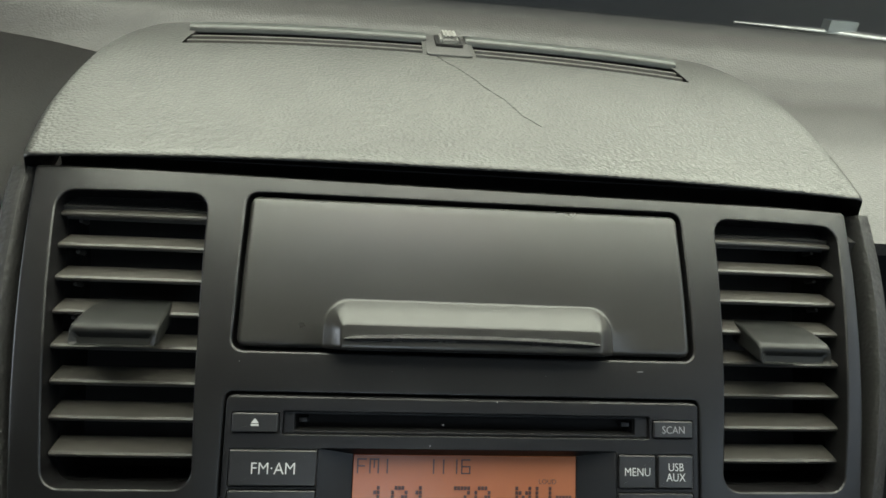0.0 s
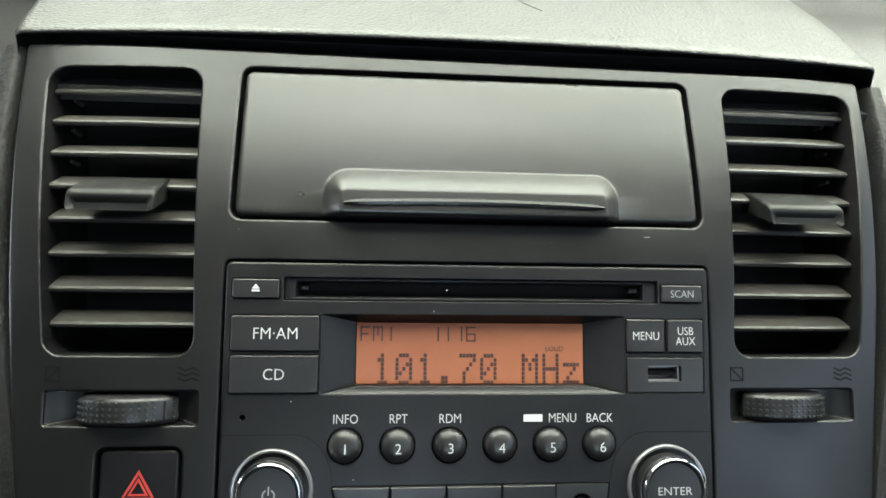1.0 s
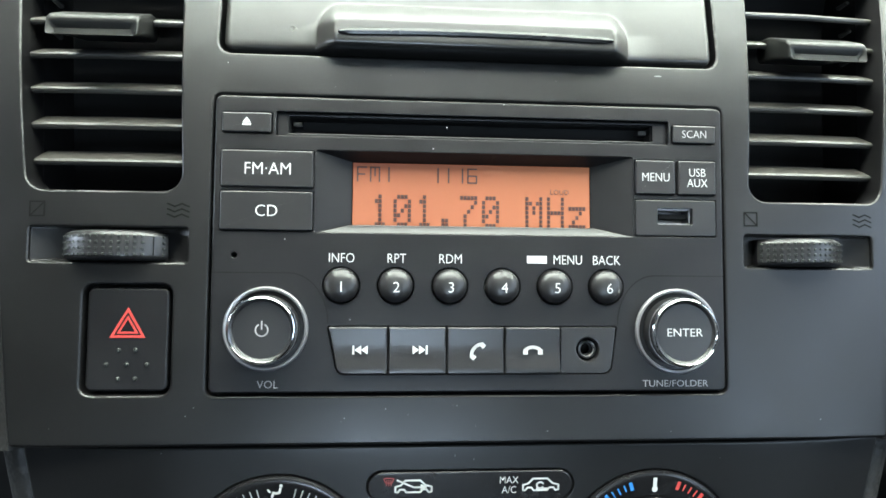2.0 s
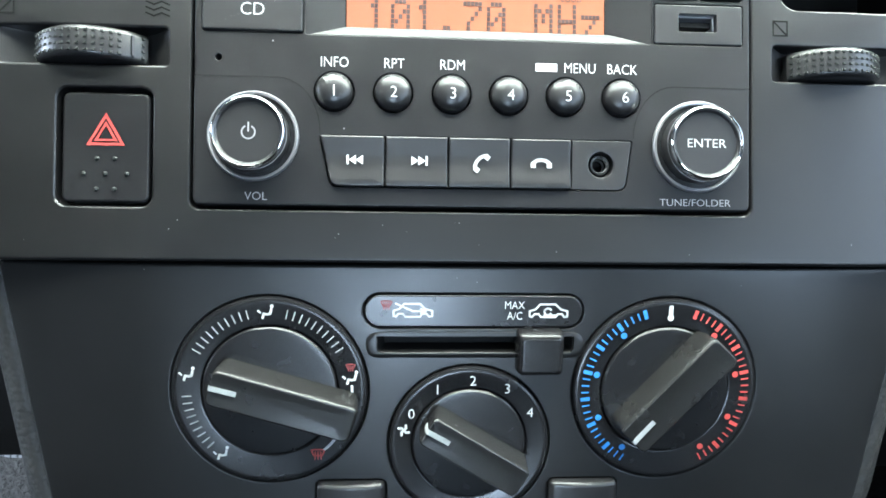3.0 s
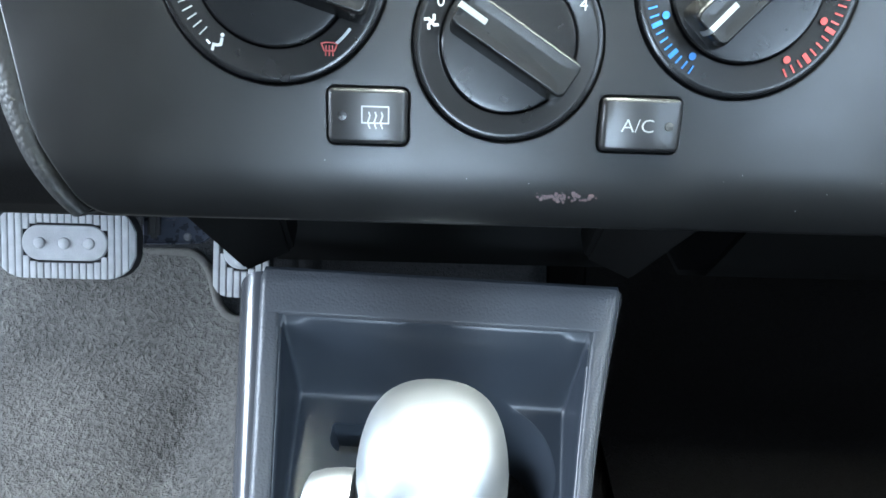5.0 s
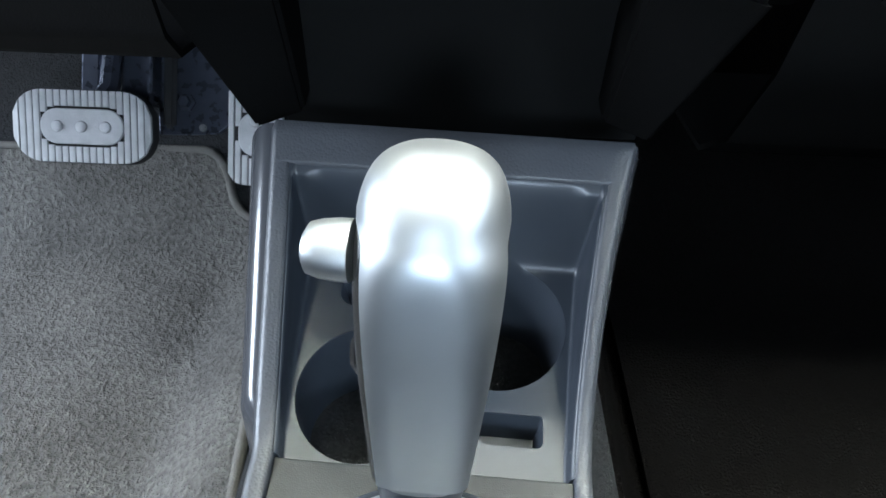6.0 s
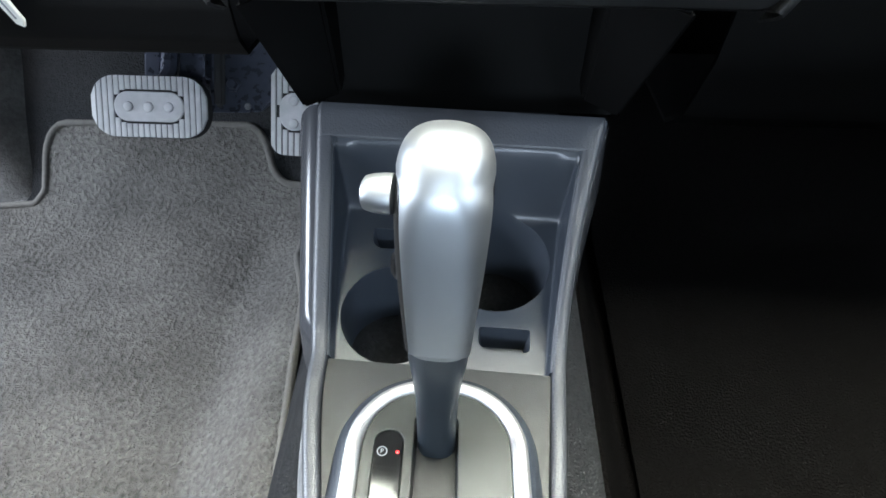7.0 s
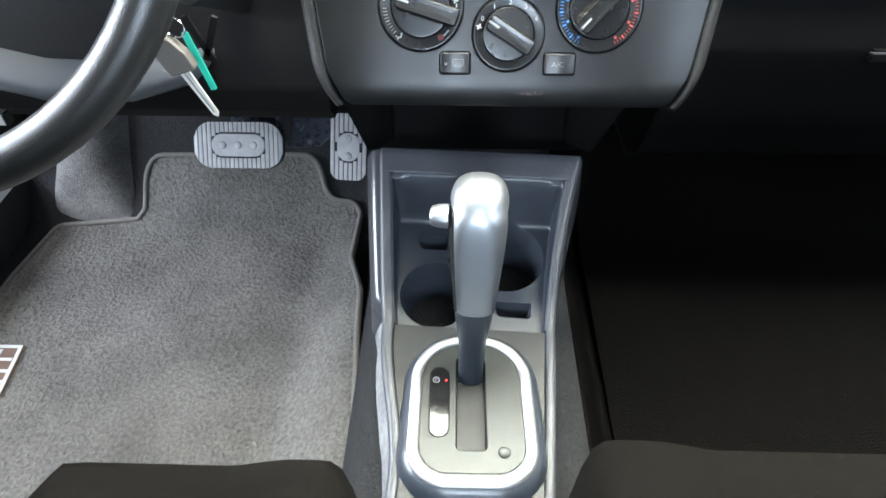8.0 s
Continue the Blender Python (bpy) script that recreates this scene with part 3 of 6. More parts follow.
# ---- hazard switch ----
hz = thing("hazard_switch", "black hazard light switch with a red triangle", "switch", MP, (-0.1172, 0, -0.033))
part("switch_cap", solid(inset(HAZARD, 0.0012), 0.0012, 0.012, 0.0010, 3), RADIO, hz)
part("switch_gap", plate(inset(HAZARD, -0.0006), [inset(HAZARD, 0.002)], 0.006, 0.011, 0.0002, 1), BLACK, hz, even=False)
cx, cz = -0.1172, -0.0290
for r0, r1 in ((0.0068, 0.0052), (0.0041, 0.0028)):
    bm = bmesh.new()
    tri = [[(cx + r * math.cos(a), cz + r * math.sin(a)) for a in (math.pi / 2, math.pi * 7 / 6, math.pi * 11 / 6)] for r in (r0, r1)]
    for y in (0.00105,):
        a, b = ring_of(bm, tri[0], y), ring_of(bm, tri[1], y)
        bridge(bm, a, b)
        c, d = ring_of(bm, tri[0], 0.0013), ring_of(bm, tri[1], 0.0013)
        bridge(bm, a, c)
        bridge(bm, b, d)
        bridge(bm, c, d)
    part("red_triangle", bm, RED, hz, "red triangle outline", even=False, smooth=0)
for dx, dz in ((-0.0027, -0.0075), (0.0028, -0.0075), (-0.0066, -0.0123), (0.0, -0.0123), (0.0066, -0.0123), (-0.0027, -0.0171), (0.0028, -0.0171)):
    part("raised_dot", lathe([(0, 0.0004), (0.0005, 0.0006), (0.0008, 0.0012), (0, 0.0014)], 10, cx + dx, cz + dz), PLATE, hz, even=False)

# ---- the radio ----
radio = thing("car_radio", "black double-height car radio with orange lit display", "car radio", MP, (0, 0, 0))
Y = -0.0012
BTN = {
    "eject_button": (-0.0875, 0.0376, -0.0705, 0.0449), "scan_button": (0.0710, 0.0374, 0.0873, 0.0443),
    "fm_am_button": (-0.0875, 0.0188, -0.0560, 0.0319), "cd_button": (-0.0875, 0.0040, -0.0560, 0.0178),
    "menu_button": (0.0572, 0.0187, 0.0721, 0.0314), "usb_aux_button": (0.0727, 0.0187, 0.0872, 0.0314),
    "usb_door": (0.0572, 0.0038, 0.0872, 0.0172),
}
WINDOW = rounded(box2(-0.0556, 0.0036, 0.0566, 0.0322), 0.0008, 2)
SLOT = rounded(box2(-0.0693, 0.0371, 0.0700, 0.0455), 0.0006, 2)
XS = [-0.0462, -0.0276, -0.0089, 0.0095, 0.0280, 0.0464]
face_out = rounded(box2(-0.0898, -0.0508, 0.0898, 0.0508), 0.0022, 4)
holes = [rounded(box2(*b), 0.0007, 2) for b in BTN.values()] + [WINDOW, SLOT, circle(-0.0823, -0.0043, 0.0010, 10)]
holes += [circle(x, -0.0143, 0.0064, 28) for x in XS]
ROW = rounded([(-0.0473, -0.0446), (0.0480, -0.0446), (0.0502, -0.0282), (-0.0507, -0.0282)], [0.003, 0.003, 0.0006, 0.0006], 4)
holes.append(ROW)
part("faceplate", plate(face_out, holes, Y, 0.02, 0.0009, 3, 0.00035), RADIO, radio, smooth=30)
part("backing", solid(inset(face_out, 0.0006), 0.0062, 0.022, 0.0002, 1), BLACK, radio, "black inside behind the buttons", even=False)

for name, b in BTN.items():
    pts = rounded(box2(b[0] + 0.00022, b[1] + 0.00022, b[2] - 0.00022, b[3] - 0.00022), 0.0006, 3)
    lift = 0.0009 if name != "usb_door" else 0.0003
    hs = []
    if name == "usb_door":
        hs = [rounded(box2(0.0655, 0.0082, 0.0783, 0.0140), 0.0004, 2)]
        btn = part(name, plate(pts, hs, Y - lift, 0.005, 0.0005, 3, 0.0002), BUTTON, radio, "plain cover with a socket")
        bm = plate(inset(hs[0], -0.0004), [inset(hs[0], 0.0006)], 0.0005, 0.006, 0.0001, 1)
        part("usb_socket", bm, RIM, btn, "metal rimmed socket", even=False)
        part("usb_tongue", solid(box2(0.0668, 0.0104, 0.0774, 0.0122), 0.0010, 0.006, 0.0002, 1), BLACK, btn, even=False)
        part("socket_spring", solid(box2(0.0774, 0.0090, 0.0779, 0.0132), -0.0002, 0.004, 0.0001, 1), SILVER, btn, even=False)
        continue
    btn = part(name, solid(pts, Y - lift, 0.005, 0.0006, 3), BUTTON, radio)
    x, z = (b[0] + b[2]) / 2, (b[1] + b[3]) / 2
    yt = Y - lift - 0.00010
    if name == "fm_am_button":
        lettering(btn, "FM\u00b7AM", x + 0.0002, z, 0.0042, WHITE, yt, wide=0.92)
    elif name == "cd_button":
        lettering(btn, "CD", x, z, 0.0040, WHITE, yt, wide=0.95)
    elif name == "menu_button":
        lettering(btn, "MENU", x, z, 0.0031, WHITE, yt, wide=0.86)
    elif name == "usb_aux_button":
        lettering(btn, "USB", x, z + 0.0019, 0.0030, WHITE, yt, wide=0.86)
        lettering(btn, "AUX", x, z - 0.0019, 0.0030, WHITE, yt, wide=0.86)
    elif name == "scan_button":
        lettering(btn, "SCAN", x, z, 0.0028, GREYP, yt, wide=0.9)
    elif name == "eject_button":
        bm = fill(bmesh.new(), [(x - 0.0014, z - 0.0001), (x + 0.0014, z - 0.0001), (x, z + 0.0017)], yt)
        fill(bm, box2(x - 0.0014, z - 0.0011, x + 0.0014, z - 0.0004), yt)
        part("eject_symbol", bm, WHITE, btn, even=False)

# the disc slot
bm = plate(inset(SLOT, 0.0001), [rounded(box2(-0.0652, 0.0384, 0.0646, 0.0443), 0.0005, 2)], 0.0004, 0.006, 0.0004, 2)
slot = part("disc_slot_frame", bm, RADIO, radio)
bm = bmesh.new()
a = ring_of(bm, box2(-0.0653, 0.0383, 0.0647, 0.0444), 0.002)
b = ring_of(bm, box2(-0.0630, 0.0392, 0.0624, 0.0436), 0.018)
bridge(bm, a, b)
bm.faces.new(b)
thicken(bm, 0.0004)
part("disc_slot", bm, BLACK, slot, even=False)
for sx in (-0.0640, 0.0600):
    part("slot_guide", solid(box2(sx, 0.0411, sx + 0.0032, 0.0428), 0.0022, 0.010, 0.0003, 2), RADIO, slot, even=False)

# the display, set back between sloping cheeks
DISP = box2(-0.0432, 0.0067, 0.0424, 0.0292)
bm = bmesh.new()
a = ring_of(bm, box2(-0.0558, 0.0034, 0.0568, 0.0324), Y + 0.0008)
b = ring_of(bm, box2(-0.0436, 0.0063, 0.0428, 0.0296), 0.0045)
bridge(bm, a, b)
thicken(bm, 0.0004)
part("display_surround", bm, RADIO, radio, smooth=20, even=False)
part("display_ledge", solid([(-0.0548, 0.0037), (0.0558, 0.0037), (0.0425, 0.0065), (-0.0432, 0.0065)], -0.0009, 0.0046, 0.0003, 2), PANEL, radio, "grey ledge below the display", even=False)
screen = part("display", solid(DISP, 0.0040, 0.0055, 0.0002, 1), LCD, radio, "orange backlit display", even=False)
GLYPH = {
    "1": "00100 01100 00100 00100 00100 00100 01110", "0": "01110 10001 10011 10101 11001 10001 01110", "7": "11111 00001 00010 00100 01000 01000 01000",
    ".": "00000 00000 00000 00000 00000 01100 01100", "M": "10001 11011 10101 10101 10001 10001 10001", "H": "10001 10001 10001 11111 10001 10001 10001",
    "z": "00000 00000 11111 00010 00100 01000 11111", " ": "00000 " * 7,
}
x = -0.0366
for ch in "101.70 MHz":
    rows = GLYPH[ch].split()
    bm = bmesh.new()
    for r in range(7):
        for c in range(5):
            if rows[r][c] == "1":
                px, pz = x + c * 0.00127, 0.0179 - r * 0.00165
                fill(bm, box2(px, pz - 0.0014, px + 0.00114, pz), 0.00385)
    x += 0.0079
    if ch != " ":
        tagged(part("digit", bm, SEGMENT, screen, "dark dot-matrix character", even=False, smooth=0), kind="stuff")
    else:
        bm.free()
s, z0 = 0.0026, 0.0226
up = 0.0050


def seg(x, kind):
    """Thin segment characters of the upper line."""
    w = 0.0031
    return {"F": [[(x, z0), (x, z0 + up), (x + w, z0 + up)], [(x, z0 + up / 2), (x + w * 0.8, z0 + up / 2)]],
            "M": [[(x, z0), (x, z0 + up), (x + w, z0 + up), (x + w, z0)], [(x + w / 2, z0 + up * 0.4), (x + w / 2, z0 + up)]],
            "1": [[(x + w * 0.6, z0), (x + w * 0.6, z0 + up)]],
            "6": [[(x + w, z0 + up), (x, z0 + up), (x, z0), (x + w, z0), (x + w, z0 + up / 2), (x, z0 + up / 2)]]}[kind]


for k, ch in enumerate("FM1"):
    part("digit", strokes(bmesh.new(), seg(-0.0415 + 0.0046 * k, ch), 0.00055, 0.00385), SEGMENT, screen, "thin segment character", even=False, smooth=0)
for k, ch in enumerate("1116"):
    part("digit", strokes(bmesh.new(), seg(-0.0148 + 0.0038 * k + (0.0012 if k > 1 else 0), ch), 0.00055, 0.00385), SEGMENT, screen, "thin segment character", even=False, smooth=0)
lettering(screen, "LOUD", 0.0312, 0.0198, 0.0018, SEGMENT, 0.00385, thin=0.00001)

# number buttons
for k, x in enumerate(XS):
    btn = part("number_button", lathe([(0, -0.0046), (0.0022, -0.0045), (0.0040, -0.0040), (0.0053, -0.0030), (0.0059, -0.0018), (0.0060, 0.003), (0, 0.003)], 32, x, -0.0143), BUTTON, radio, "round domed button", smooth=50)
    lettering(btn, str(k + 1), x + 0.0003, -0.0148, 0.0036, WHITE, -0.00465)
for k, words in ((0, "INFO"), (1, "RPT"), (2, "RDM"), (5, "BACK")):
    lettering(radio, words, XS[k] + (0.0002 if k else 0.0), -0.0049, 0.0033, WHITE, Y - 0.00012, wide=0.84)
lettering(radio, "MENU", 0.0327, -0.0049, 0.0033, WHITE, Y - 0.00012, wide=0.82)
part("logo_bar", fill(bmesh.new(), box2(0.0182, -0.0062, 0.0252, -0.0036), Y - 0.00012), WHITE, radio, "plain white bar", even=False)

# the row of five keys
div = [-0.0300, -0.0099, 0.0101, 0.0299]
edges = [[(-0.0471, -0.0444), (-0.0505, -0.0284)]] + [[(d, -0.0444), (d, -0.0284)] for d in div] + [[(0.0478, -0.0444), (0.0500, -0.0284)]]
names = ["previous_key", "next_key", "answer_key", "hang_up_key", "socket_panel"]
for k in range(5):
    (xb0, zb), (xt0, zt) = edges[k]
    (xb1, _), (xt1, _) = edges[k + 1]
    g = 0.0002
    pts = rounded([(xb0 + g, zb), (xb1 - g, zb), (xt1 - g, zt), (xt0 + g, zt)], [0.003 if k == 0 else 0.0004, 0.003 if k == 4 else 0.0004, 0.0004, 0.0004], 4)
    if k < 4:
        bm = solid(pts, Y - 0.0012, 0.005, 0.0006, 3)
        bmesh.ops.triangulate(bm, faces=[f for f in bm.faces if len(f.verts) > 4])
        cut(bm, 2, [-0.032, -0.034, -0.036, -0.038, -0.040, -0.042])
        for v in bm.verts:
            if v.co.y < 0.001:
                v.co.y += 0.0009 * math.sin(math.pi * max(0, min(1, (v.co.z + 0.0444) / 0.016))) ** 2 - 0.0004
        key = part(names[k], bm, BUTTON, radio, smooth=50, even=False)
    else:
        bm = plate(pts, [circle(0.0397, -0.0362, 0.0040, 28)], Y - 0.0004, 0.005, 0.0004, 2, 0.0008)
        key = part(names[k], bm, BUTTON, radio, smooth=30)
        part("audio_socket", lathe([(0.0041, 0.002), (0.0034, 0.0004), (0.0031, -0.0004), (0.0026, -0.0003), (0.0022, 0.001), (0.0021, 0.010), (0, 0.010)], 28, 0.0397, -0.0362), DIAL, key, "round audio socket")
        part("socket_ring", lathe([(0.0025, -0.00045), (0.0023, 0.0), (0.0021, 0.004), (0.0024, 0.0002)], 28, 0.0397, -0.0362), RIM, key, even=False)
yk = Y - 0.00165
for k, sx, x in ((0, -1, -0.0390), (1, 1, -0.0194)):
    bm = bmesh.new()
    for d in (-0.0011, 0.0011):
        fill(bm, [(x + d - sx * 0.0011, -0.0376), (x + d + sx * 0.0011, -0.0361), (x + d - sx * 0.0011, -0.0346)][:: sx], yk)
    fill(bm, box2(x + sx * 0.0026 - 0.0003, -0.0376, x + sx * 0.0026 + 0.0003, -0.0346), yk)
    part("track_symbol", bm, WHITE, radio, even=False, smooth=0)
for x, turn in ((0.0002, 50), (0.0199, 0)):
    bm = bmesh.new()
    c, s = math.cos(radians(turn)), math.sin(radians(turn))
    arc = [(0.0030 * math.cos(a), 0.0021 * math.sin(a) - 0.0012) for a in [math.pi * (0.12 + 0.76 * i / 10) for i in range(11)]]
    strokes(bm, [[(x + px * c - pz * s, -0.0361 + px * s + pz * c) for px, pz in arc]], 0.0011, yk)
    for px in (-0.0026, 0.0026):
        q = [(px - 0.0008, -0.0016), (px + 0.0008, -0.0016), (px + 0.0008, 0.0001), (px - 0.0008, 0.0001)]
        fill(bm, [(x + a * c - b * s, -0.0361 + a * s + b * c) for a, b in q], yk)
    part("handset_symbol", bm, WHITE, radio, even=False, smooth=0)


# knobs, each on a corner field with its own joint line
def radio_knob(x, z, r, name):
    k = part(name, lathe([(r * 0.80, 0.002), (r * 0.79, -0.0065), (r * 0.78, -0.0078), (r * 0.70, -0.0085), (r * 0.665, -0.0082), (r * 0.655, -0.0078), (0, -0.0078)], 56, x, z), BUTTON, radio, smooth=40)
    part("base_ring", lathe([(r * 1.0, -0.0008), (r * 1.0, -0.0020), (r * 0.97, -0.0024), (r * 0.92, -0.0022), (r * 0.90, -0.0012), (r * 0.88, 0.001)], 56, x, z), RIM, k, "grey metal ring", smooth=50)
    part("chrome_ring", lathe([(r * 0.805, -0.0066), (r * 0.80, -0.0082), (r * 0.775, -0.0092), (r * 0.74, -0.0094), (r * 0.705, -0.0088), (r * 0.69, -0.0076)], 56, x, z), CHROME, k, "polished chrome ring", smooth=60)
    return k


vol = radio_knob(-0.0711, -0.0291, 0.0142, "volume_knob")
ent = radio_knob(0.0717, -0.0297, 0.0150, "enter_knob")
bm = bmesh.new()
strokes(bm, [[(-0.0711 + 0.0020 * math.sin(a), -0.0291 + 0.0020 * math.cos(a)) for a in [0.55 + (2 * math.pi - 1.1) * i / 18 for i in range(19)]], [(-0.0711, -0.0291 + 0.0003), (-0.0711, -0.0291 + 0.0029)]], 0.00045, -0.00795)
part("power_symbol", bm, GREYP, vol, even=False, smooth=0)
lettering(ent, "ENTER", 0.0717, -0.0297, 0.0028, WHITE, -0.00795, wide=1.08)
lettering(radio, "VOL", -0.0702, -0.0478, 0.0026, GREYP, Y - 0.00012, wide=1.0)
lettering(radio, "TUNE/FOLDER", 0.0712, -0.0480, 0.0023, GREYP, Y - 0.00012, wide=1.12)
for s in (-1, 1):
    bm = bmesh.new()
    pts = [(s * 0.0896, -0.0102), (s * 0.0640, -0.0102)]
    pts += [(s * (0.0640 - 0.0135 * math.sin(a)), -0.0102 - 0.0172 * (1 - math.cos(a))) for a in [math.pi / 2 * i / 10 for i in range(1, 11)]]
    strokes(bm, [pts], 0.00035, Y - 0.00006)
    part("joint_line", bm, BLACK, radio, even=False, smooth=0)
# specks of dust
bm = bmesh.new()
rnd = random.Random(4)
for x, z in ((-0.0103, 0.0413), (-0.0150, 0.0336), (-0.046, -0.009), (-0.043, -0.026), (0.010, 0.050), (-0.0655, 0.0013)):
    fill(bm, circle(x, z, 0.00025 + 0.00015 * rnd.random(), 6), Y - 0.00008)
tagged(part("dust", bm, GREYP, radio, even=False, smooth=0), kind="stuff")

# ---- the climate panel ----
clim = thing("climate_control_panel", "charcoal plastic heater and air conditioning control panel", "control panel", MC, (0, 0, 0))
DL, DR, DCN = (-0.0671, -0.0009), (0.0654, -0.0009), (-0.0011, -0.0197)
RL, RC = 0.0318, 0.0272


def under(co):
    """The panel rolls back under its lower edge and towards its sides."""
    d, e = max(0.0, -0.053 - co.z), max(0.0, abs(co.x) - 0.100)
    return Vector((co.x, co.y + 9.0 * d * d + 80 * d ** 3 + 1.6 * e * e, co.z))


outline = rounded([(-0.1265, -0.0735), (0.1265, -0.0735), (0.1400, -0.0480), (0.1525, 0.0412), (-0.1525, 0.0412), (-0.1400, -0.0480)], [0.012, 0.012, 0.04, 0.002, 0.002, 0.04], 8)
SL_BOX = rounded(box2(-0.0322, 0.0122, 0.0330, 0.0187), 0.0016, 4)
LABEL = rounded(box2(-0.0364, 0.0208, 0.0357, 0.0316), 0.0053, 8)
RD = rounded(box2(-0.0523, -0.0488, -0.0294, -0.0331), 0.0018, 4)
AC = rounded(box2(0.0270, -0.0488, 0.0506, -0.0333), 0.0018, 4)
holes = [circle(*DL, RL + 0.0004, 56), circle(*DR, RL + 0.0004, 56), circle(*DCN, RC + 0.0004, 56), SL_BOX, inset(LABEL, -0.0004), inset(RD, -0.0004), inset(AC, -0.0004)]
bm = plate(outline, holes, 0.0, 0.012, 0.0010, 3, 0.0006)
cut(bm, 2, [-0.053 - 0.0025 * k for k in range(9)])
cut(bm, 0, [s * (0.100 + 0.0075 * k) for k in range(6) for s in (-1, 1)])
part("face", warp(bm, under), PANEL, clim, smooth=30)
part("backing", solid(rounded(box2(-0.118, -0.052, 0.118, 0.036), 0.004, 3), 0.0085, 0.012, 0.0003, 1), BLACK, clim, "black inside behind the dials", even=False)
# the grained outer shell round the panel
for s in (-1, 1):
    def side_border(u, v):
        """A rounded border beside the panel, thinning out under its lower corner."""
        z = 0.0430 - 0.1150 * v
        x = 0.1400 + 0.0125 * (z + 0.048) / 0.0892 if z > -0.048 else 0.1400 - 17.0 * (z + 0.048) ** 2 - 0.05 * (-0.048 - z)
        k = [(0.0003, 0.016), (0.0005, 0.0065), (0.0018, 0.0040), (0.0050, 0.0032), (0.0095, 0.0050), (0.0128, 0.0095), (0.0142, 0.016), (0.0145, 0.034)][int(round(u * 7))]
        f = 1 - 0.45 * smooth01(0.72, 1.0, v)
        q = under(Vector((x, 0, z)))
        return (s * (x + k[0] * f), q.y + k[1], z - 0.006 * smooth01(0.8, 1.0, v) * u)
    part("side_border", thicken(sheet(7, 40, side_border), 0.002), BORDER, clim, "grained dark plastic border", smooth=60)
# a smeared red mark on the plastic
bm = bmesh.new()
rnd = random.Random(7)
specks = []
for k in range(60):
    x, z = rnd.choice((0.0150, 0.0160, 0.0235)) + rnd.gauss(0, 0.0026), -0.0632 + rnd.gauss(0, 0.0008)
    q = under(Vector((x, 0, z)))
    fill(bm, circle(x, z, 0.0002 + 0.0005 * rnd.random(), 7), q.y - 0.00008)
for k in range(12):
    x, z = rnd.uniform(-0.12, 0.12), rnd.choice((rnd.uniform(-0.068, -0.05), rnd.uniform(0.034, 0.040)))
    if z < -0.048 or z > 0.033:
        q = under(Vector((x, 0, z)))
        specks.append((x, q.y, z, rnd.uniform(0.0001, 0.0002)))
tagged(part("red_smear", bm, STAIN, clim, "faded red smear", even=False, smooth=0), kind="stuff")


bm = bmesh.new()
for x, y, z, r in specks:
    fill(bm, circle(x, z, r, 5), y - 0.00005)
tagged(part("dust", bm, GREYP, clim, "pale specks of dust", even=False, smooth=0), kind="stuff")


def dial(centre, r, inner, angle, name, label, L1, L0):
    """A rotary control: a fixed ring, a turning disc and its bar-shaped grip; angle: where the pointer stands, degrees anticlockwise from the right."""
    cx, cz = centre
    ring = part("dial_ring", lathe([(r, 0.004), (r, 0.0002), (r - 0.0004, -0.0007), (r - 0.0012, -0.0011), (r - 0.0022, -0.0010), (inner + 0.0012, -0.0003), (inner + 0.0006, 0.0), (inner + 0.0004, 0.004)], 72, cx, cz), DIAL, clim, label, smooth=35)
    part(name, lathe([(inner, 0.004), (inner, -0.0006), (inner - 0.0005, -0.0011), (inner - 0.002, -0.0012), (0, -0.0012)], 64, cx, cz), DIAL, ring, smooth=35)
    a = radians(angle)
    w = inner * 0.315
    loops = []
    bm = bmesh.new()
    for y, f, s in [(-0.0010, 0.98, 1.10), (-0.0040, 1.0, 1.02), (-0.0080, 1.01, 0.92), (-0.0092, 1.006, 0.88), (-0.0099, 0.992, 0.82), (-0.0102, 0.972, 0.74)]:
        pts = rounded(box2(-L0 * f, -w * s, L1 * f, w * s), [w * 0.34 * s] * 4, 4)
        loops.append(ring_of(bm, pts, y))
    for p, q in zip(loops, loops[1:]):
        bridge(bm, p, q)
    bm.faces.new(loops[0])
    last = [bm.verts.new((v.co.x * 0.9, v.co.y + 0.0005, v.co.z * 0.5)) for v in loops[-1]]
    bridge(bm, loops[-1], last)
    bm.faces.new(last)
    bm.transform(Matrix.Translation((cx, 0, cz)) @ Matrix.Rotation(-a, 4, "Y"))
    part("grip", bm, GRIP, ring, smooth=50)
    bm = bmesh.new()
    line = [(0.50, -0.00985), (0.60, -0.0099), (0.88, -0.0102), (0.968, -0.0104), (0.992, -0.0101), (1.006, -0.0094), (1.012, -0.0082), (1.006, -0.0050)]
    bm = thicken(sheet(7, 1, lambda u, v: (L1 * line[int(round(u * 7))][0], line[int(round(u * 7))][1], (v - 0.5) * 0.0016)), 0.0002)
    bm.transform(Matrix.Translation((cx, 0, cz)) @ Matrix.Rotation(-a, 4, "Y"))
    part("pointer_mark", bm, MARK, ring, "white pointer mark", even=False, smooth=0)
    return ring


left = dial(DL, RL, 0.0218, 163.3, "air_direction_knob", "black dial ring with white airflow marks", 0.0176, 0.0288)
fan = dial(DCN, RC, 0.0191, 148.5, "fan_knob", "black dial ring with white fan speed numbers", 0.0172, 0.0198)
temp = dial(DR, RL, 0.0218, 227.2, "temperature_knob", "black dial ring with blue and red marks", 0.0200, 0.0232)


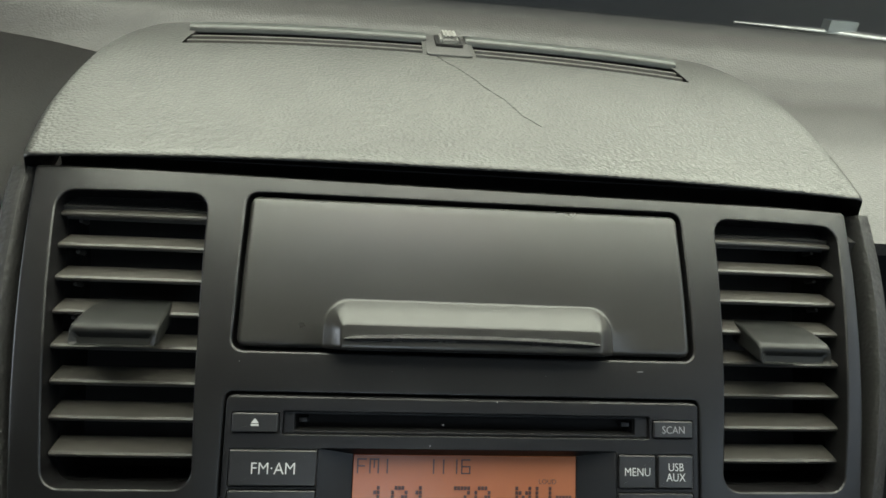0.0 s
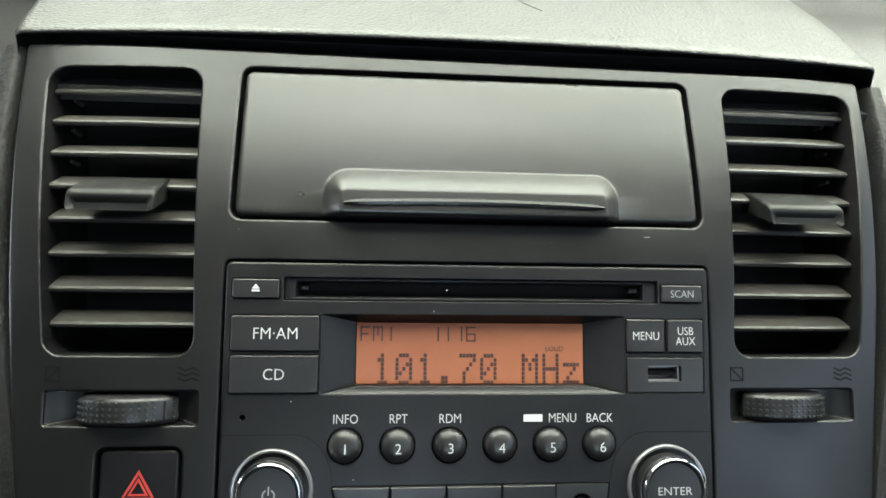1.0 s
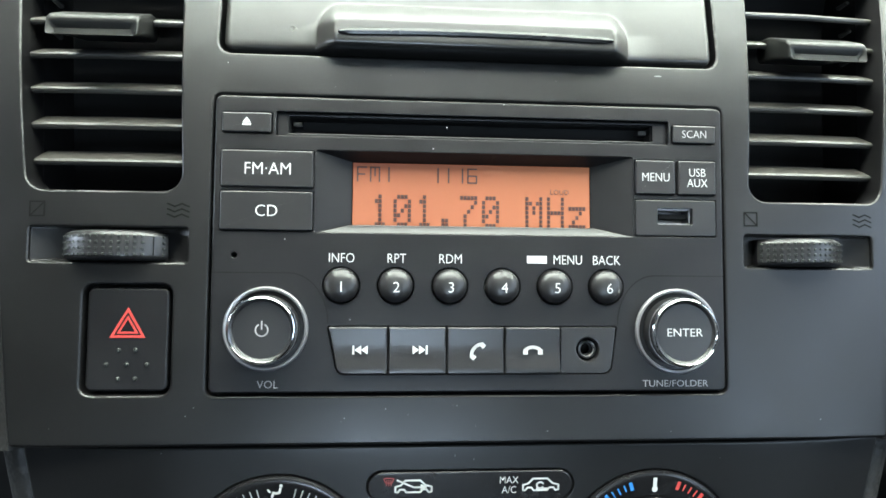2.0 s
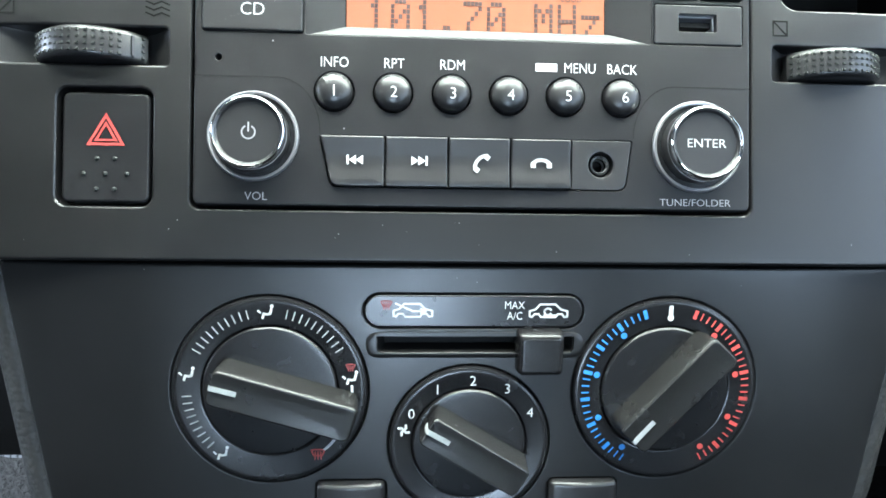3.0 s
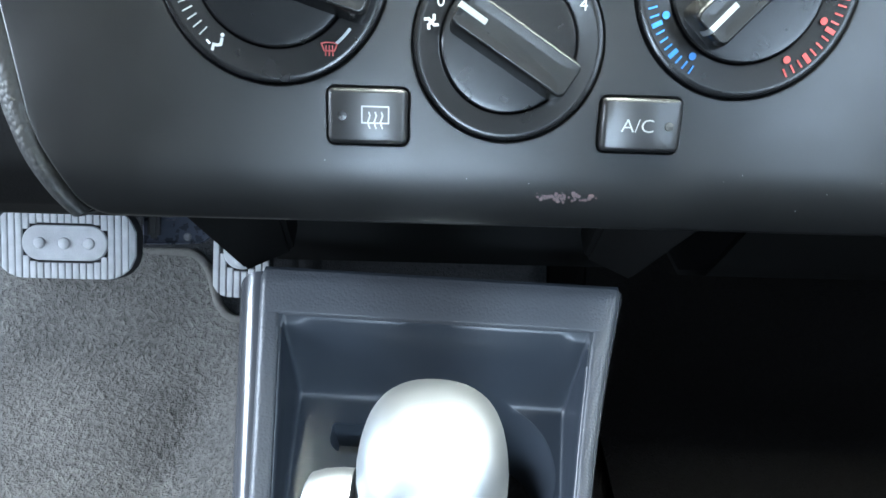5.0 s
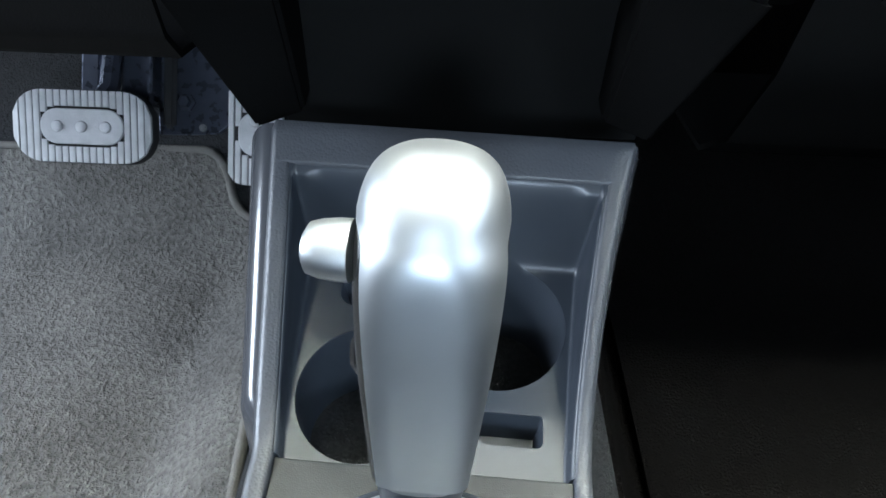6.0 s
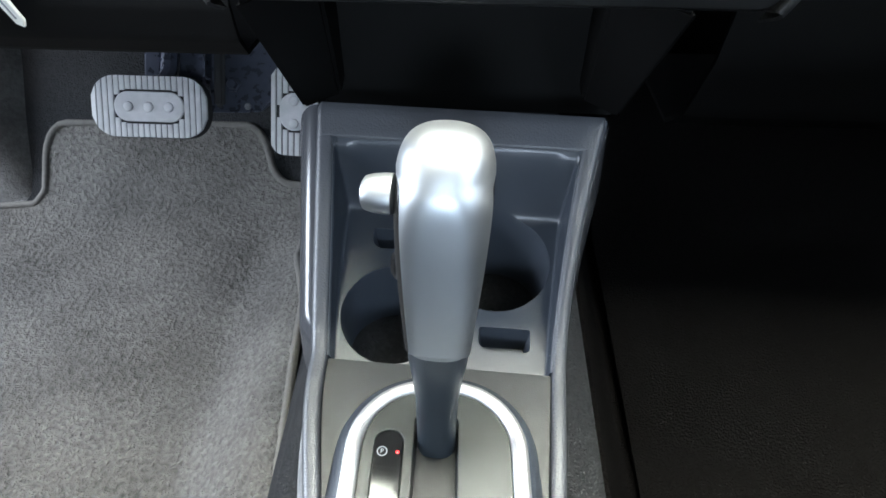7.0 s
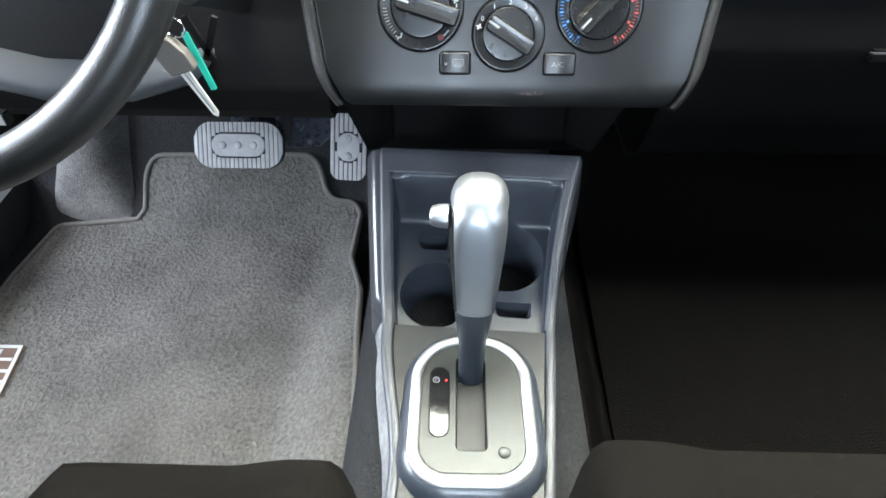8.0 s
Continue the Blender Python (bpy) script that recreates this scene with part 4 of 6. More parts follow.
def tick(bm, c, ang, r0, r1, w, y):
    ux, uz = math.cos(radians(ang)), math.sin(radians(ang))
    return strokes(bm, [[(c[0] + ux * r0, c[1] + uz * r0), (c[0] + ux * r1, c[1] + uz * r1)]], w, y)


YT = -0.00105
for a in [104 + 5.0 * k for k in range(10)] + [183 + 5.0 * k for k in range(9)] + [77 - 5.0 * k for k in range(10)]:
    part("tick_mark", tick(bmesh.new(), DL, a, 0.0253, 0.0281, 0.00040, YT), MARK, left, "white tick mark", even=False, smooth=0)
bm = bmesh.new()
for a0, a1 in ((4, -7), (-38, -49)):
    strokes(bm, [[(DL[0] + 0.0268 * math.cos(radians(a0 + (a1 - a0) * i / 5)), DL[1] + 0.0268 * math.sin(radians(a0 + (a1 - a0) * i / 5))) for i in range(6)]], 0.0008, YT)
part("defrost_arc", bm, WHITE, left, even=False, smooth=0)


def seat_symbol(x, z, s):
    """The little seat-and-airflow marks, as plain strokes."""
    bm = bmesh.new()
    strokes(bm, [[(x + 0.0016 * s, z + 0.0011), (x + 0.0012 * s, z - 0.0004), (x + 0.0002 * s, z - 0.0006), (x - 0.0008 * s, z - 0.0004), (x - 0.0012 * s, z - 0.0018)]], 0.0008, YT)
    strokes(bm, [[(x - 0.0026 * s, z + 0.0006), (x - 0.0019 * s, z - 0.0001)]], 0.0006, YT)
    fill(bm, circle(x + 0.0018 * s, z + 0.0021, 0.0006, 8), YT)
    return bm


for a in (91, 167, 233):
    x, z = DL[0] + 0.0267 * math.cos(radians(a)), DL[1] + 0.0267 * math.sin(radians(a))
    part("airflow_symbol", seat_symbol(x, z, 1), WHITE, left, even=False, smooth=0)
x, z = DL[0] + 0.0267 * math.cos(radians(12)), DL[1] + 0.0267 * math.sin(radians(12))
part("airflow_symbol", seat_symbol(x + 0.0003, z - 0.001, 1), WHITE, left, even=False, smooth=0)


def screen_symbol(x, z, k):
    bm = bmesh.new()
    strokes(bm, [[(x - 0.0020 * k, z + 0.0013 * k), (x - 0.0010 * k, z + 0.0016 * k), (x + 0.0010 * k, z + 0.0016 * k), (x + 0.0020 * k, z + 0.0013 * k), (x + 0.0013 * k, z - 0.0004 * k), (x - 0.0013 * k, z - 0.0004 * k), (x - 0.0020 * k, z + 0.0013 * k)]], 0.0004, YT)
    for d in (-0.0008, 0, 0.0008):
        strokes(bm, [[(x + d * k, z + 0.0008 * k), (x + d * k * 1.2, z - 0.0016 * k)]], 0.00035, YT)
    return bm


part("defrost_symbol", screen_symbol(DL[0] + 0.0268 * math.cos(radians(-55)), DL[1] + 0.0268 * math.sin(radians(-55)), 1.1), RED, left, "red defrost symbol", even=False, smooth=0)
part("defrost_symbol", screen_symbol(DL[0] + 0.0268 * math.cos(radians(15)) + 0.0004, DL[1] + 0.0268 * math.sin(radians(15)) + 0.0013, 0.7), DARKRED, left, "red defrost symbol", even=False, smooth=0)
# fan speeds
for n, (x, z) in enumerate([(-0.0207, -0.0088), (-0.0121, -0.0003), (-0.0003, 0.0027), (0.0113, -0.0001), (0.0193, -0.0085)]):
    lettering(fan, str(n), x, z, 0.0034, WHITE, YT - 0.00005)
bm = bmesh.new()
for a in (45, 135, 225, 315):
    x, z = -0.0232 + 0.0011 * math.cos(radians(a)), -0.0146 + 0.0011 * math.sin(radians(a))
    strokes(bm, [[(-0.0232, -0.0146), (x, z), (x + 0.0010 * math.cos(radians(a + 50)), z + 0.0010 * math.sin(radians(a + 50)))]], 0.0008, YT - 0.00003 - a * 1e-8)
part("fan_symbol", bm, WHITE, fan, even=False, smooth=0)
# temperature marks
for mat, side, lab in ((BLUE, 1, "blue cold mark"), (RED, -1, "red hot mark")):
    for k in range(28):
        a = 90 + side * (18 + 4.9 * k)
        big = k % 4 == 0
        part("tick_mark", tick(bmesh.new(), DR, a, 0.0266, 0.0288, 0.0013 if big else 0.0005, YT), mat, temp, lab, even=False, smooth=0)
    for a in (39, 77, 113, 146):
        part("dot_mark", fill(bmesh.new(), circle(DR[0] + 0.0246 * math.cos(radians(90 + side * a)), DR[1] + 0.0246 * math.sin(radians(90 + side * a)), 0.0011, 10), YT), mat, temp, lab, even=False, smooth=0)
bm = fill(bmesh.new(), circle(DR[0], DR[1] + 0.0253, 0.0011, 10), YT)
tick(bm, DR, 90, 0.0268, 0.0290, 0.0014, YT)
part("middle_mark", bm, WHITE, temp, even=False, smooth=0)

# the air intake slider below its label
lab = part("slider_label", solid(LABEL, -0.0003, 0.006, 0.0006, 3), DIAL, clim, "black pill-shaped label plate")
lettering(lab, "MAX", 0.0128, 0.0284, 0.0026, WHITE, -0.0004, wide=0.86)
lettering(lab, "A/C", 0.0130, 0.0248, 0.0026, WHITE, -0.0004, wide=0.86)


def car_symbol(x, z):
    bm = bmesh.new()
    body = [(-0.0064, -0.0016), (-0.0064, 0.0002), (-0.0045, 0.0008), (-0.0030, 0.0025), (0.0022, 0.0025), (0.0040, 0.0008), (0.0062, 0.0002), (0.0062, -0.0016), (0.0052, -0.0018), (0.0044, -0.0008), (0.0030, -0.0008), (0.0022, -0.0018), (-0.0026, -0.0018), (-0.0034, -0.0008), (-0.0048, -0.0008), (-0.0056, -0.0018), (-0.0064, -0.0016)]
    strokes(bm, [[(x + a, z + b) for a, b in body]], 0.0006, -0.0004)
    return bm


bm = car_symbol(-0.0205, 0.0262)
strokes(bm, [[(-0.0262, 0.0288), (-0.0205, 0.0262), (-0.0165, 0.0262)], [(-0.0180, 0.0270), (-0.0163, 0.0262), (-0.0180, 0.0254)]], 0.0006, -0.0004)
part("fresh_air_symbol", bm, WHITE, lab, "white car outline", even=False, smooth=0)
bm = car_symbol(0.0243, 0.0262)
strokes(bm, [[(0.0240 + 0.0012 * math.cos(a), 0.0262 + 0.0011 * math.sin(a)) for a in [0.6 + 5.0 * i / 12 for i in range(13)]], [(0.0228, 0.0250), (0.0264, 0.0250)]], 0.0006, -0.0004)
part("recirculation_symbol", bm, WHITE, lab, "white car outline", even=False, smooth=0)
part("defrost_symbol", warp(screen_symbol(-0.0292, 0.0283, 0.85), lambda c: Vector((c.x, c.y + 0.0006, c.z))), DARKRED, lab, "red defrost symbol", even=False, smooth=0)
bm = bmesh.new()
a = ring_of(bm, inset(SL_BOX, -0.0003), 0.0010)
b = ring_of(bm, [(x * 0.97, z) for x, z in inset(SL_BOX, 0.0008)], 0.0075)
bridge(bm, a, b)
bm.faces.new(b)
thicken(bm, 0.0004)
part("slider_slot", bm, BLACK, clim, "dark slider slot", even=False)
# a soft raised surround under the slot
bm = plate(rounded(box2(-0.0372, 0.0090, 0.0378, 0.0204), 0.0050, 6), [inset(SL_BOX, -0.0002)], -0.0004, 0.003, 0.0026, 4, 0.0001)
part("slot_surround", bm, PANEL, clim, smooth=50)
bm = bmesh.new()
loops = []
for y, i, sx in [(0.004, 0.0, 0.0), (-0.0020, 0.0, 0.0), (-0.0042, 0.0004, 0.0), (-0.0052, 0.0011, 0), (-0.0056, 0.0022, 0)]:
    loops.append(ring_of(bm, rounded(box2(0.0136 + i, 0.0060 + i, 0.0292 - i, 0.0208 - i), 0.0018 * (1 - i * 180), 4), y))
for p, q in zip(loops, loops[1:]):
    bridge(bm, p, q)
bm.faces.new(loops[0])
bm.faces.new(loops[-1])
for v in bm.verts:
    v.co.z -= 0.15 * max(0, -v.co.y)
kn = part("slider_knob", bm, DIAL, clim, "square black slider knob", smooth=50)

# two push buttons
for o, nm in ((RD, "rear_demister_button"), (AC, "air_conditioning_button")):
    bm = solid(o, -0.0022, 0.006, 0.0014, 4)
    bmesh.ops.triangulate(bm, faces=[f for f in bm.faces if len(f.verts) > 4])
    mx = sum(p[0] for p in o) / len(o)
    cut(bm, 0, [mx - 0.008, mx - 0.004, mx, mx + 0.004, mx + 0.008])
    for v in bm.verts:
        if v.co.y < 0.001:
            v.co.y -= 0.0014 * (1 - ((v.co.x - mx) / 0.0115) ** 2)
    btn = part(nm, bm, BUTTON, clim, smooth=50, even=False)
    if nm[0] == "r":
        x, z = -0.0385, -0.0408
        bm = strokes(bmesh.new(), [[(x - 0.0038, z - 0.0020), (x + 0.0038, z - 0.0020), (x + 0.0038, z + 0.0026), (x - 0.0038, z + 0.0026), (x - 0.0038, z - 0.0020)]], 0.0004, -0.00365)
        for d in (-0.0018, 0, 0.0018):
            strokes(bm, [[(x + d + 0.0003 * math.sin(k * 1.5), z + 0.0010 - 0.0009 * k) for k in range(6)]], 0.0004, -0.00365)
        part("demister_symbol", bm, GREYP, btn, even=False, smooth=0)
        part("indicator_lamp", lathe([(0, -0.0034), (0.0013, -0.0033), (0.0014, -0.002), (0, -0.002)], 12, -0.0480, -0.0410), DIAL, btn, even=False)
    else:
        lettering(btn, "A/C", 0.0372, -0.0412, 0.0038, MARK, -0.0038, wide=1.1)
        part("indicator_lamp", lathe([(0, -0.0035), (0.0013, -0.0034), (0.0014, -0.002), (0, -0.002)], 12, 0.0466, -0.0412), DECK, btn, even=False)

# ---- the shift console, in its own frame: x across, y forwards from the seam, z up from the floor ----
con = thing("center_console", "dark grained plastic center console with cup holders", "center console", MS, (0, 0, 0.05))


def rim_z(y):
    return 0.2235 + 0.0985 * (max(0.0, y) / 0.164) ** 1.25 - 0.02 * smooth01(-0.05, -0.22, y)


def edge_x(side, y):
    """The shoulder's outer edge; the console narrows and swings towards the passenger behind the seam."""
    if side > 0:
        return 0.0865 + 0.0255 * (max(0.0, y) / 0.168) ** 1.7 + 0.037 * min(0.0, y)
    return -(0.0905 + 0.0210 * (max(0.0, y) / 0.165) ** 0.8 - 0.0265 * smooth01(0.0, -0.16, y))


def inner_x(side, y):
    """The edge of the recess, and of the rear deck."""
    if side > 0:
        return 0.0768 + 0.0162 * (max(0.0, y) / 0.142) ** 1.35 + 0.037 * min(0.0, y)
    return -(0.0785 + 0.0170 * (max(0.0, y) / 0.138) ** 0.85 - 0.0245 * smooth01(0.0, -0.16, y))


def tray_h(x, y):
    """The recess: a floor that rises forwards, steep sides, a sloping front wall under a small ledge, and rounded corners."""
    base, top = 0.2125 + 0.24 * max(0.0, y), rim_z(y) - 0.0008
    side = 1 if x > 0 else -1
    dx, dy, r = abs(inner_x(side, y)) - abs(x), 0.1412 - y, 0.021
    d = r - math.hypot(max(0.0, r - dx), max(0.0, r - dy)) if dx < r and dy < r else min(dx, dy)
    d = max(0.0, d)
    lip = 0.0090 * smooth01(0.0, 0.0065, d)
    front = top - lip - 7.0 * max(0.0, dy - 0.0040) - 0.45 * max(0.0, min(dy, 0.0040))
    flank = top - lip - 9.0 * max(0.0, dx - 0.0020)
    # a wide fillet under the front wall, a tight one along the sides
    k = 0.010
    m = max(base, front)
    bowl = m + k * math.log(sum(math.exp((q - m) / k) for q in (base, front)))
    k = 0.004
    m = max(bowl, flank)
    return min(top, m + k * math.log(sum(math.exp((q - m) / k) for q in (bowl, flank))) - 0.0008)


# two side shells with rounded shoulders, joined by a bar across the front
def shoulder(s, y):
    h, z, inn = abs(edge_x(s, y)), rim_z(y), abs(inner_x(s, y))
    return [(inn - 0.0008, z - 0.012), (inn - 0.0003, z - 0.0018), (inn + 0.0008, z - 0.0003), (inn + 0.0025, z), (h - 0.005, z + 0.0003), (h - 0.0025, z - 0.0006), (h - 0.0008, z - 0.0026), (h, z - 0.008), (h - 0.001, z - 0.05), (h - 0.006, z * 0.45), (h - 0.010, 0.052)]


for s in (-1, 1):
    def side(u, v):
        y = 0.1420 - 0.398 * u
        x, zz = shoulder(s, y)[int(round(v * 10))]
        return (s * x, y, zz)
    part("side_shell", thicken(sheet(60, 10, side), 0.0025), CONSOLE, con, "grained side with a rounded shoulder", smooth=50)


def bar(u, v):
    k = int(round(v * 10))
    y = [0.1411, 0.1412, 0.1416][k] if k < 3 else 0.1424 + 0.0216 * (k - 3) / 7
    left, right = shoulder(-1, y)[4:], shoulder(1, y)[4:]
    row = [(-x, z) for x, z in reversed(left)]
    row += [(-0.09 + 0.018 * k, right[0][1]) for k in range(11)]
    row += right
    x, z = row[int(round(u * (len(row) - 1)))]
    drop = [0.0070, 0.0018, 0.0004][k] if k < 3 and abs(x) < 0.093 else 0.0
    return (x, y, z - drop - 0.003 * smooth01(0.8, 1.0, v))


part("front_bar", thicken(sheet(24, 10, bar), 0.003), CONSOLE, con, "grained bar across the front", smooth=50)

# smooth outer trims that bulge out below the shoulders, towards the front
for s in (-1, 1):
    def trim(u, v):
        y = 0.1635 - 0.150 * u
        h, z = abs(edge_x(s, y)), rim_z(y)
        wide = (0.0165 if s < 0 else 0.0035) * (1 - 0.25 * u)
        arc = [radians(104 - 13 * i) for i in range(9)]
        k = ([(h - 0.0012 + wide * max(0.0, math.cos(a)) - 0.001 * (a > 1.57), z - 0.0240 + 0.0200 * math.sin(a)) for a in arc] + [(h + wide + 0.0015, z - 0.06), (h + wide + 0.0020, z - 0.085)])[int(round(v * 10))]
        e = smooth01(0.88, 1.0, u)
        return (s * (k[0] - 0.010 * e * e), y, k[1])
    part("side_trim", thicken(sheet(30, 10, trim), 0.002), SIDETRIM, con, "smooth satin side trim", smooth=60, even=False)

# the recess with two cup wells and two coin slots
bm = bmesh.new()
block(bm, -0.110, 0.1640, 0.10, 0.110, 0.170, 0.316)
part("front_wall", bm, TRAYP, con, even=False)

CUPS = [(-0.0390, 0.0410, 0.0385), (0.0345, 0.0900, 0.0417)]
COINS = [rounded(box2(0.0250, 0.0185, 0.0622, 0.0360), [0.013, 0.004, 0.002, 0.002], 6), rounded(box2(-0.0630, 0.0945, -0.0300, 0.1125), [0.013, 0.004, 0.002, 0.002], 6)]


def within(pts, x, y):
    """Whether a point lies inside an outline."""
    odd = False
    for (x0, y0), (x1, y1) in zip(pts, pts[1:] + pts[:1]):
        if (y0 > y) != (y1 > y) and x < x0 + (x1 - x0) * (y - y0) / (y1 - y0):
            odd = not odd
    return odd


def nearest(pts, x, y):
    """The nearest point of an outline, and how far it is."""
    best = (9.0, x, y)
    for (x0, y0), (x1, y1) in zip(pts, pts[1:] + pts[:1]):
        dx, dy = x1 - x0, y1 - y0
        k = max(0.0, min(1.0, ((x - x0) * dx + (y - y0) * dy) / max(1e-12, dx * dx + dy * dy)))
        px, py = x0 + k * dx, y0 + k * dy
        best = min(best, (math.hypot(x - px, y - py), px, py))
    return best


OPENINGS = [circle(c[0], c[1], c[2], 64) for c in CUPS] + COINS
bm = sheet(180, 150, lambda u, v: ((inner_x(-1, 0.1418 * v) - 0.0006) * (1 - u) + (inner_x(1, 0.1418 * v) + 0.0006) * u, 0.0, 0.1418 * v))
for o in OPENINGS:
    lo_x, hi_x, lo_y, hi_y = min(p[0] for p in o) - 0.003, max(p[0] for p in o) + 0.003, min(p[1] for p in o) - 0.003, max(p[1] for p in o) + 0.003
    near = [v for v in bm.verts if lo_x < v.co.x < hi_x and lo_y < v.co.z < hi_y]
    inside = {v for v in near if within(o, v.co.x, v.co.z)}
    bmesh.ops.delete(bm, geom=[f for f in bm.faces if all(v in inside for v in f.verts)], context="FACES")
    for v in [w for w in near if w.is_valid and w in inside]:
        _, v.co.x, v.co.z = nearest(o, v.co.x, v.co.z)


def tray_map(c):
    """From the flat drawing (z stands for the way forwards) to the console."""
    return Vector((c.x, c.z, tray_h(c.x, c.z) - c.y))


part("tray", thicken(warp(bm, tray_map), 0.0015), TRAYP, con, "smooth dark tray", smooth=60, even=False)
for x, y, r in CUPS:
    bm = bmesh.new()
    prof = [(r + 0.0008, 0.0008), (r - 0.0002, 0.0010), (r - 0.0012, 0.006), (r - 0.0020, 0.020), (r - 0.0036, 0.050), (r - 0.0040, 0.0530), (r - 0.0062, 0.0536), (r - 0.0075, 0.0552), (0, 0.0552)]
    lathe(prof, 56, x, y, bm)
    low = tray_h(x, y * 0.8)
    bm2 = warp(bm, lambda c: Vector((c.x, c.z, (tray_h(c.x, c.z) if c.y < 0.01 else low) - c.y)))
    part("cup_well", bm2, TRAYP, con, "deep round cup holder well", smooth=40, even=False)
for o in COINS:
    bm = bmesh.new()
    a = ring_of(bm, inset(o, -0.0006), 0.0008)
    b = ring_of(bm, inset(o, 0.0004), 0.006)
    c = ring_of(bm, [(x, z + 0.0012) for x, z in inset(o, 0.0030)], 0.022)
    bridge(bm, a, b)
    bridge(bm, b, c)
    bm.faces.new(c)
    part("coin_slot", warp(bm, tray_map), TRAYP, con, "half-moon coin slot", smooth=30, even=False)

# rear deck with the shift gate, between the shoulders, behind a small step
ys = [-0.250 + 0.2485 * k / 12 for k in range(13)]
outline = [(inner_x(-1, y) + 0.0006, y) for y in reversed(ys)] + [(inner_x(1, y) - 0.0006, y) for y in ys]
bm = plate(outline, [rounded([(-0.036, -0.150), (0.050, -0.150), (0.046, -0.025), (-0.040, -0.025)], 0.030, 6)], 0.0, 0.003, 0.0010, 3)
part("rear_deck", warp(bm, lambda c: Vector((c.x, c.z, 0.2205 - 0.06 * max(0, -c.z - 0.01) - c.y))), REARDECK, con, "finely grained rear deck", smooth=30)
bm = bmesh.new()
block(bm, -0.0785, -0.0030, 0.196, 0.0768, -0.0008, 0.2185)
part("seam_step", bm, TRAYP, con, even=False)

# the shift gate: bright ring, plate, indicator, boot
MG = MS @ pose(0.0052, -0.0920, 0.2258, -1.0, 0, 3.3)
gate = thing("shift_gate", "dark shift gate plate in a bright silver ring", "gear shift gate", MG, (0, 0, 0))


def flat_map(c):
    return Vector((c.x, c.z, -c.y))


ro = rounded([(-0.0575, -0.0778), (0.0575, -0.0778), (0.0560, 0.0778), (-0.0560, 0.0778)], [0.036, 0.036, 0.050, 0.050], 14)
ri = rounded([(-0.0466, -0.0655), (0.0466, -0.0655), (0.0455, 0.0685), (-0.0455, 0.0685)], [0.026, 0.026, 0.040, 0.040], 14)
bm = bmesh.new()
ls = [ring_of(bm, inset(ro, -0.001), 0.012), ring_of(bm, ro, 0.002)]
n = len(ro)
for f, y in ((0.12, -0.0008), (0.35, -0.0022), (0.6, -0.0022), (0.85, -0.0008), (1.0, 0.0012), (1.0, 0.006)):
    ls.append([bm.verts.new((ro[i][0] * (1 - f) + ri[i][0] * f, y, ro[i][1] * (1 - f) + ri[i][1] * f)) for i in range(n)])
for a, b in zip(ls, ls[1:]):
    bridge(bm, a, b)
part("silver_ring", warp(bm, flat_map), RING, gate, "bright satin silver ring", smooth=60)
bm = bmesh.new()
skirt = [ring_of(bm, ro, 0.0015), ring_of(bm, inset(ro, -0.004), 0.004), ring_of(bm, inset(ro, -0.009), 0.012), ring_of(bm, inset(ro, -0.010), 0.020)]
for a, b in zip(skirt, skirt[1:]):
    bridge(bm, a, b)
part("skirt", warp(thicken(bm, 0.001), flat_map), TRAYP, gate, "dark skirt round the ring", smooth=60)
SLOTG = rounded(box2(-0.0140, -0.0450, 0.0132, 0.0520), 0.005, 4)
IND = rounded(box2(-0.0380, -0.0325, -0.0203, 0.0405), 0.0085, 8)
bm = plate(inset(ri, 0.0002), [SLOTG, IND], 0.0006, 0.006, 0.0008, 3, 0.0008)
part("gate_plate", warp(bm, flat_map), PLATE, gate, "grey-green plastic plate", smooth=30)
bm = bmesh.new()
a, b = ring_of(bm, inset(SLOTG, -0.0003), 0.003), ring_of(bm, inset(SLOTG, 0.001), 0.013)
bridge(bm, a, b)
bm.faces.new(b)
part("gate_slider", warp(bm, flat_map), SLIDER, gate, "plain worn grey slider", smooth=20)
bm = solid(inset(IND, 0.0003), 0.0012, 0.006, 0.0005, 3)
bmesh.ops.triangulate(bm, faces=[f for f in bm.faces if len(f.verts) > 4])
cut(bm, 2, [-0.031 + 0.003 * k for k in range(24)])


def strip_rise(z):
    """The strip bulges along its length."""
    return 0.0026 * (1 - ((z - 0.004) / 0.0365) ** 2)


for v in bm.verts:
    if v.co.y < 0.003:
        v.co.y -= strip_rise(v.co.z)
ind = part("indicator_window", warp(bm, flat_map), GLOSS, gate, "glossy black indicator strip", smooth=60, even=False)
bm = lathe([(0.0026, 0.00095 - strip_rise(0.0253)), (0.0032, 0.00095 - strip_rise(0.0253))], 28, -0.0327, 0.0253)
thicken(bm, 0.00008)
part("letter_ring", warp(bm, flat_map), WHITE, ind, even=False, smooth=0)
ob = lettering(ind, "P", -0.0327, 0.0253, 0.0030, WHITE, 0.00090 - strip_rise(0.0253))
for v in ob.data.vertices:
    v.co = Vector((v.co.x, v.co.z, -v.co.y))
bm = lathe([(0, -0.0014), (0.0010, -0.0013), (0.0011, 0.0014), (0, 0.0014)], 10, -0.0233, 0.0248)
part("indicator_light", warp(bm, flat_map), REDLED, ind, "small red light", even=False)
bm = lathe([(0.0048, 0.0002), (0.0044, 0.0), (0.0036, 0.0003), (0, 0.0003)], 24, 0.0276, -0.0461)
lathe([(0.0054, 0.0005), (0.0052, 0.0001), (0.0049, 0.0005)], 24, 0.0276, -0.0461, bm)
part("release_cover", warp(bm, flat_map), PLATE, gate, "round release cover", even=False)

# ---- the shift lever ----
lev = thing("gear_lever", "automatic gear lever with a satin silver knob", "gear lever", MS, (0, -0.075, 0.22))


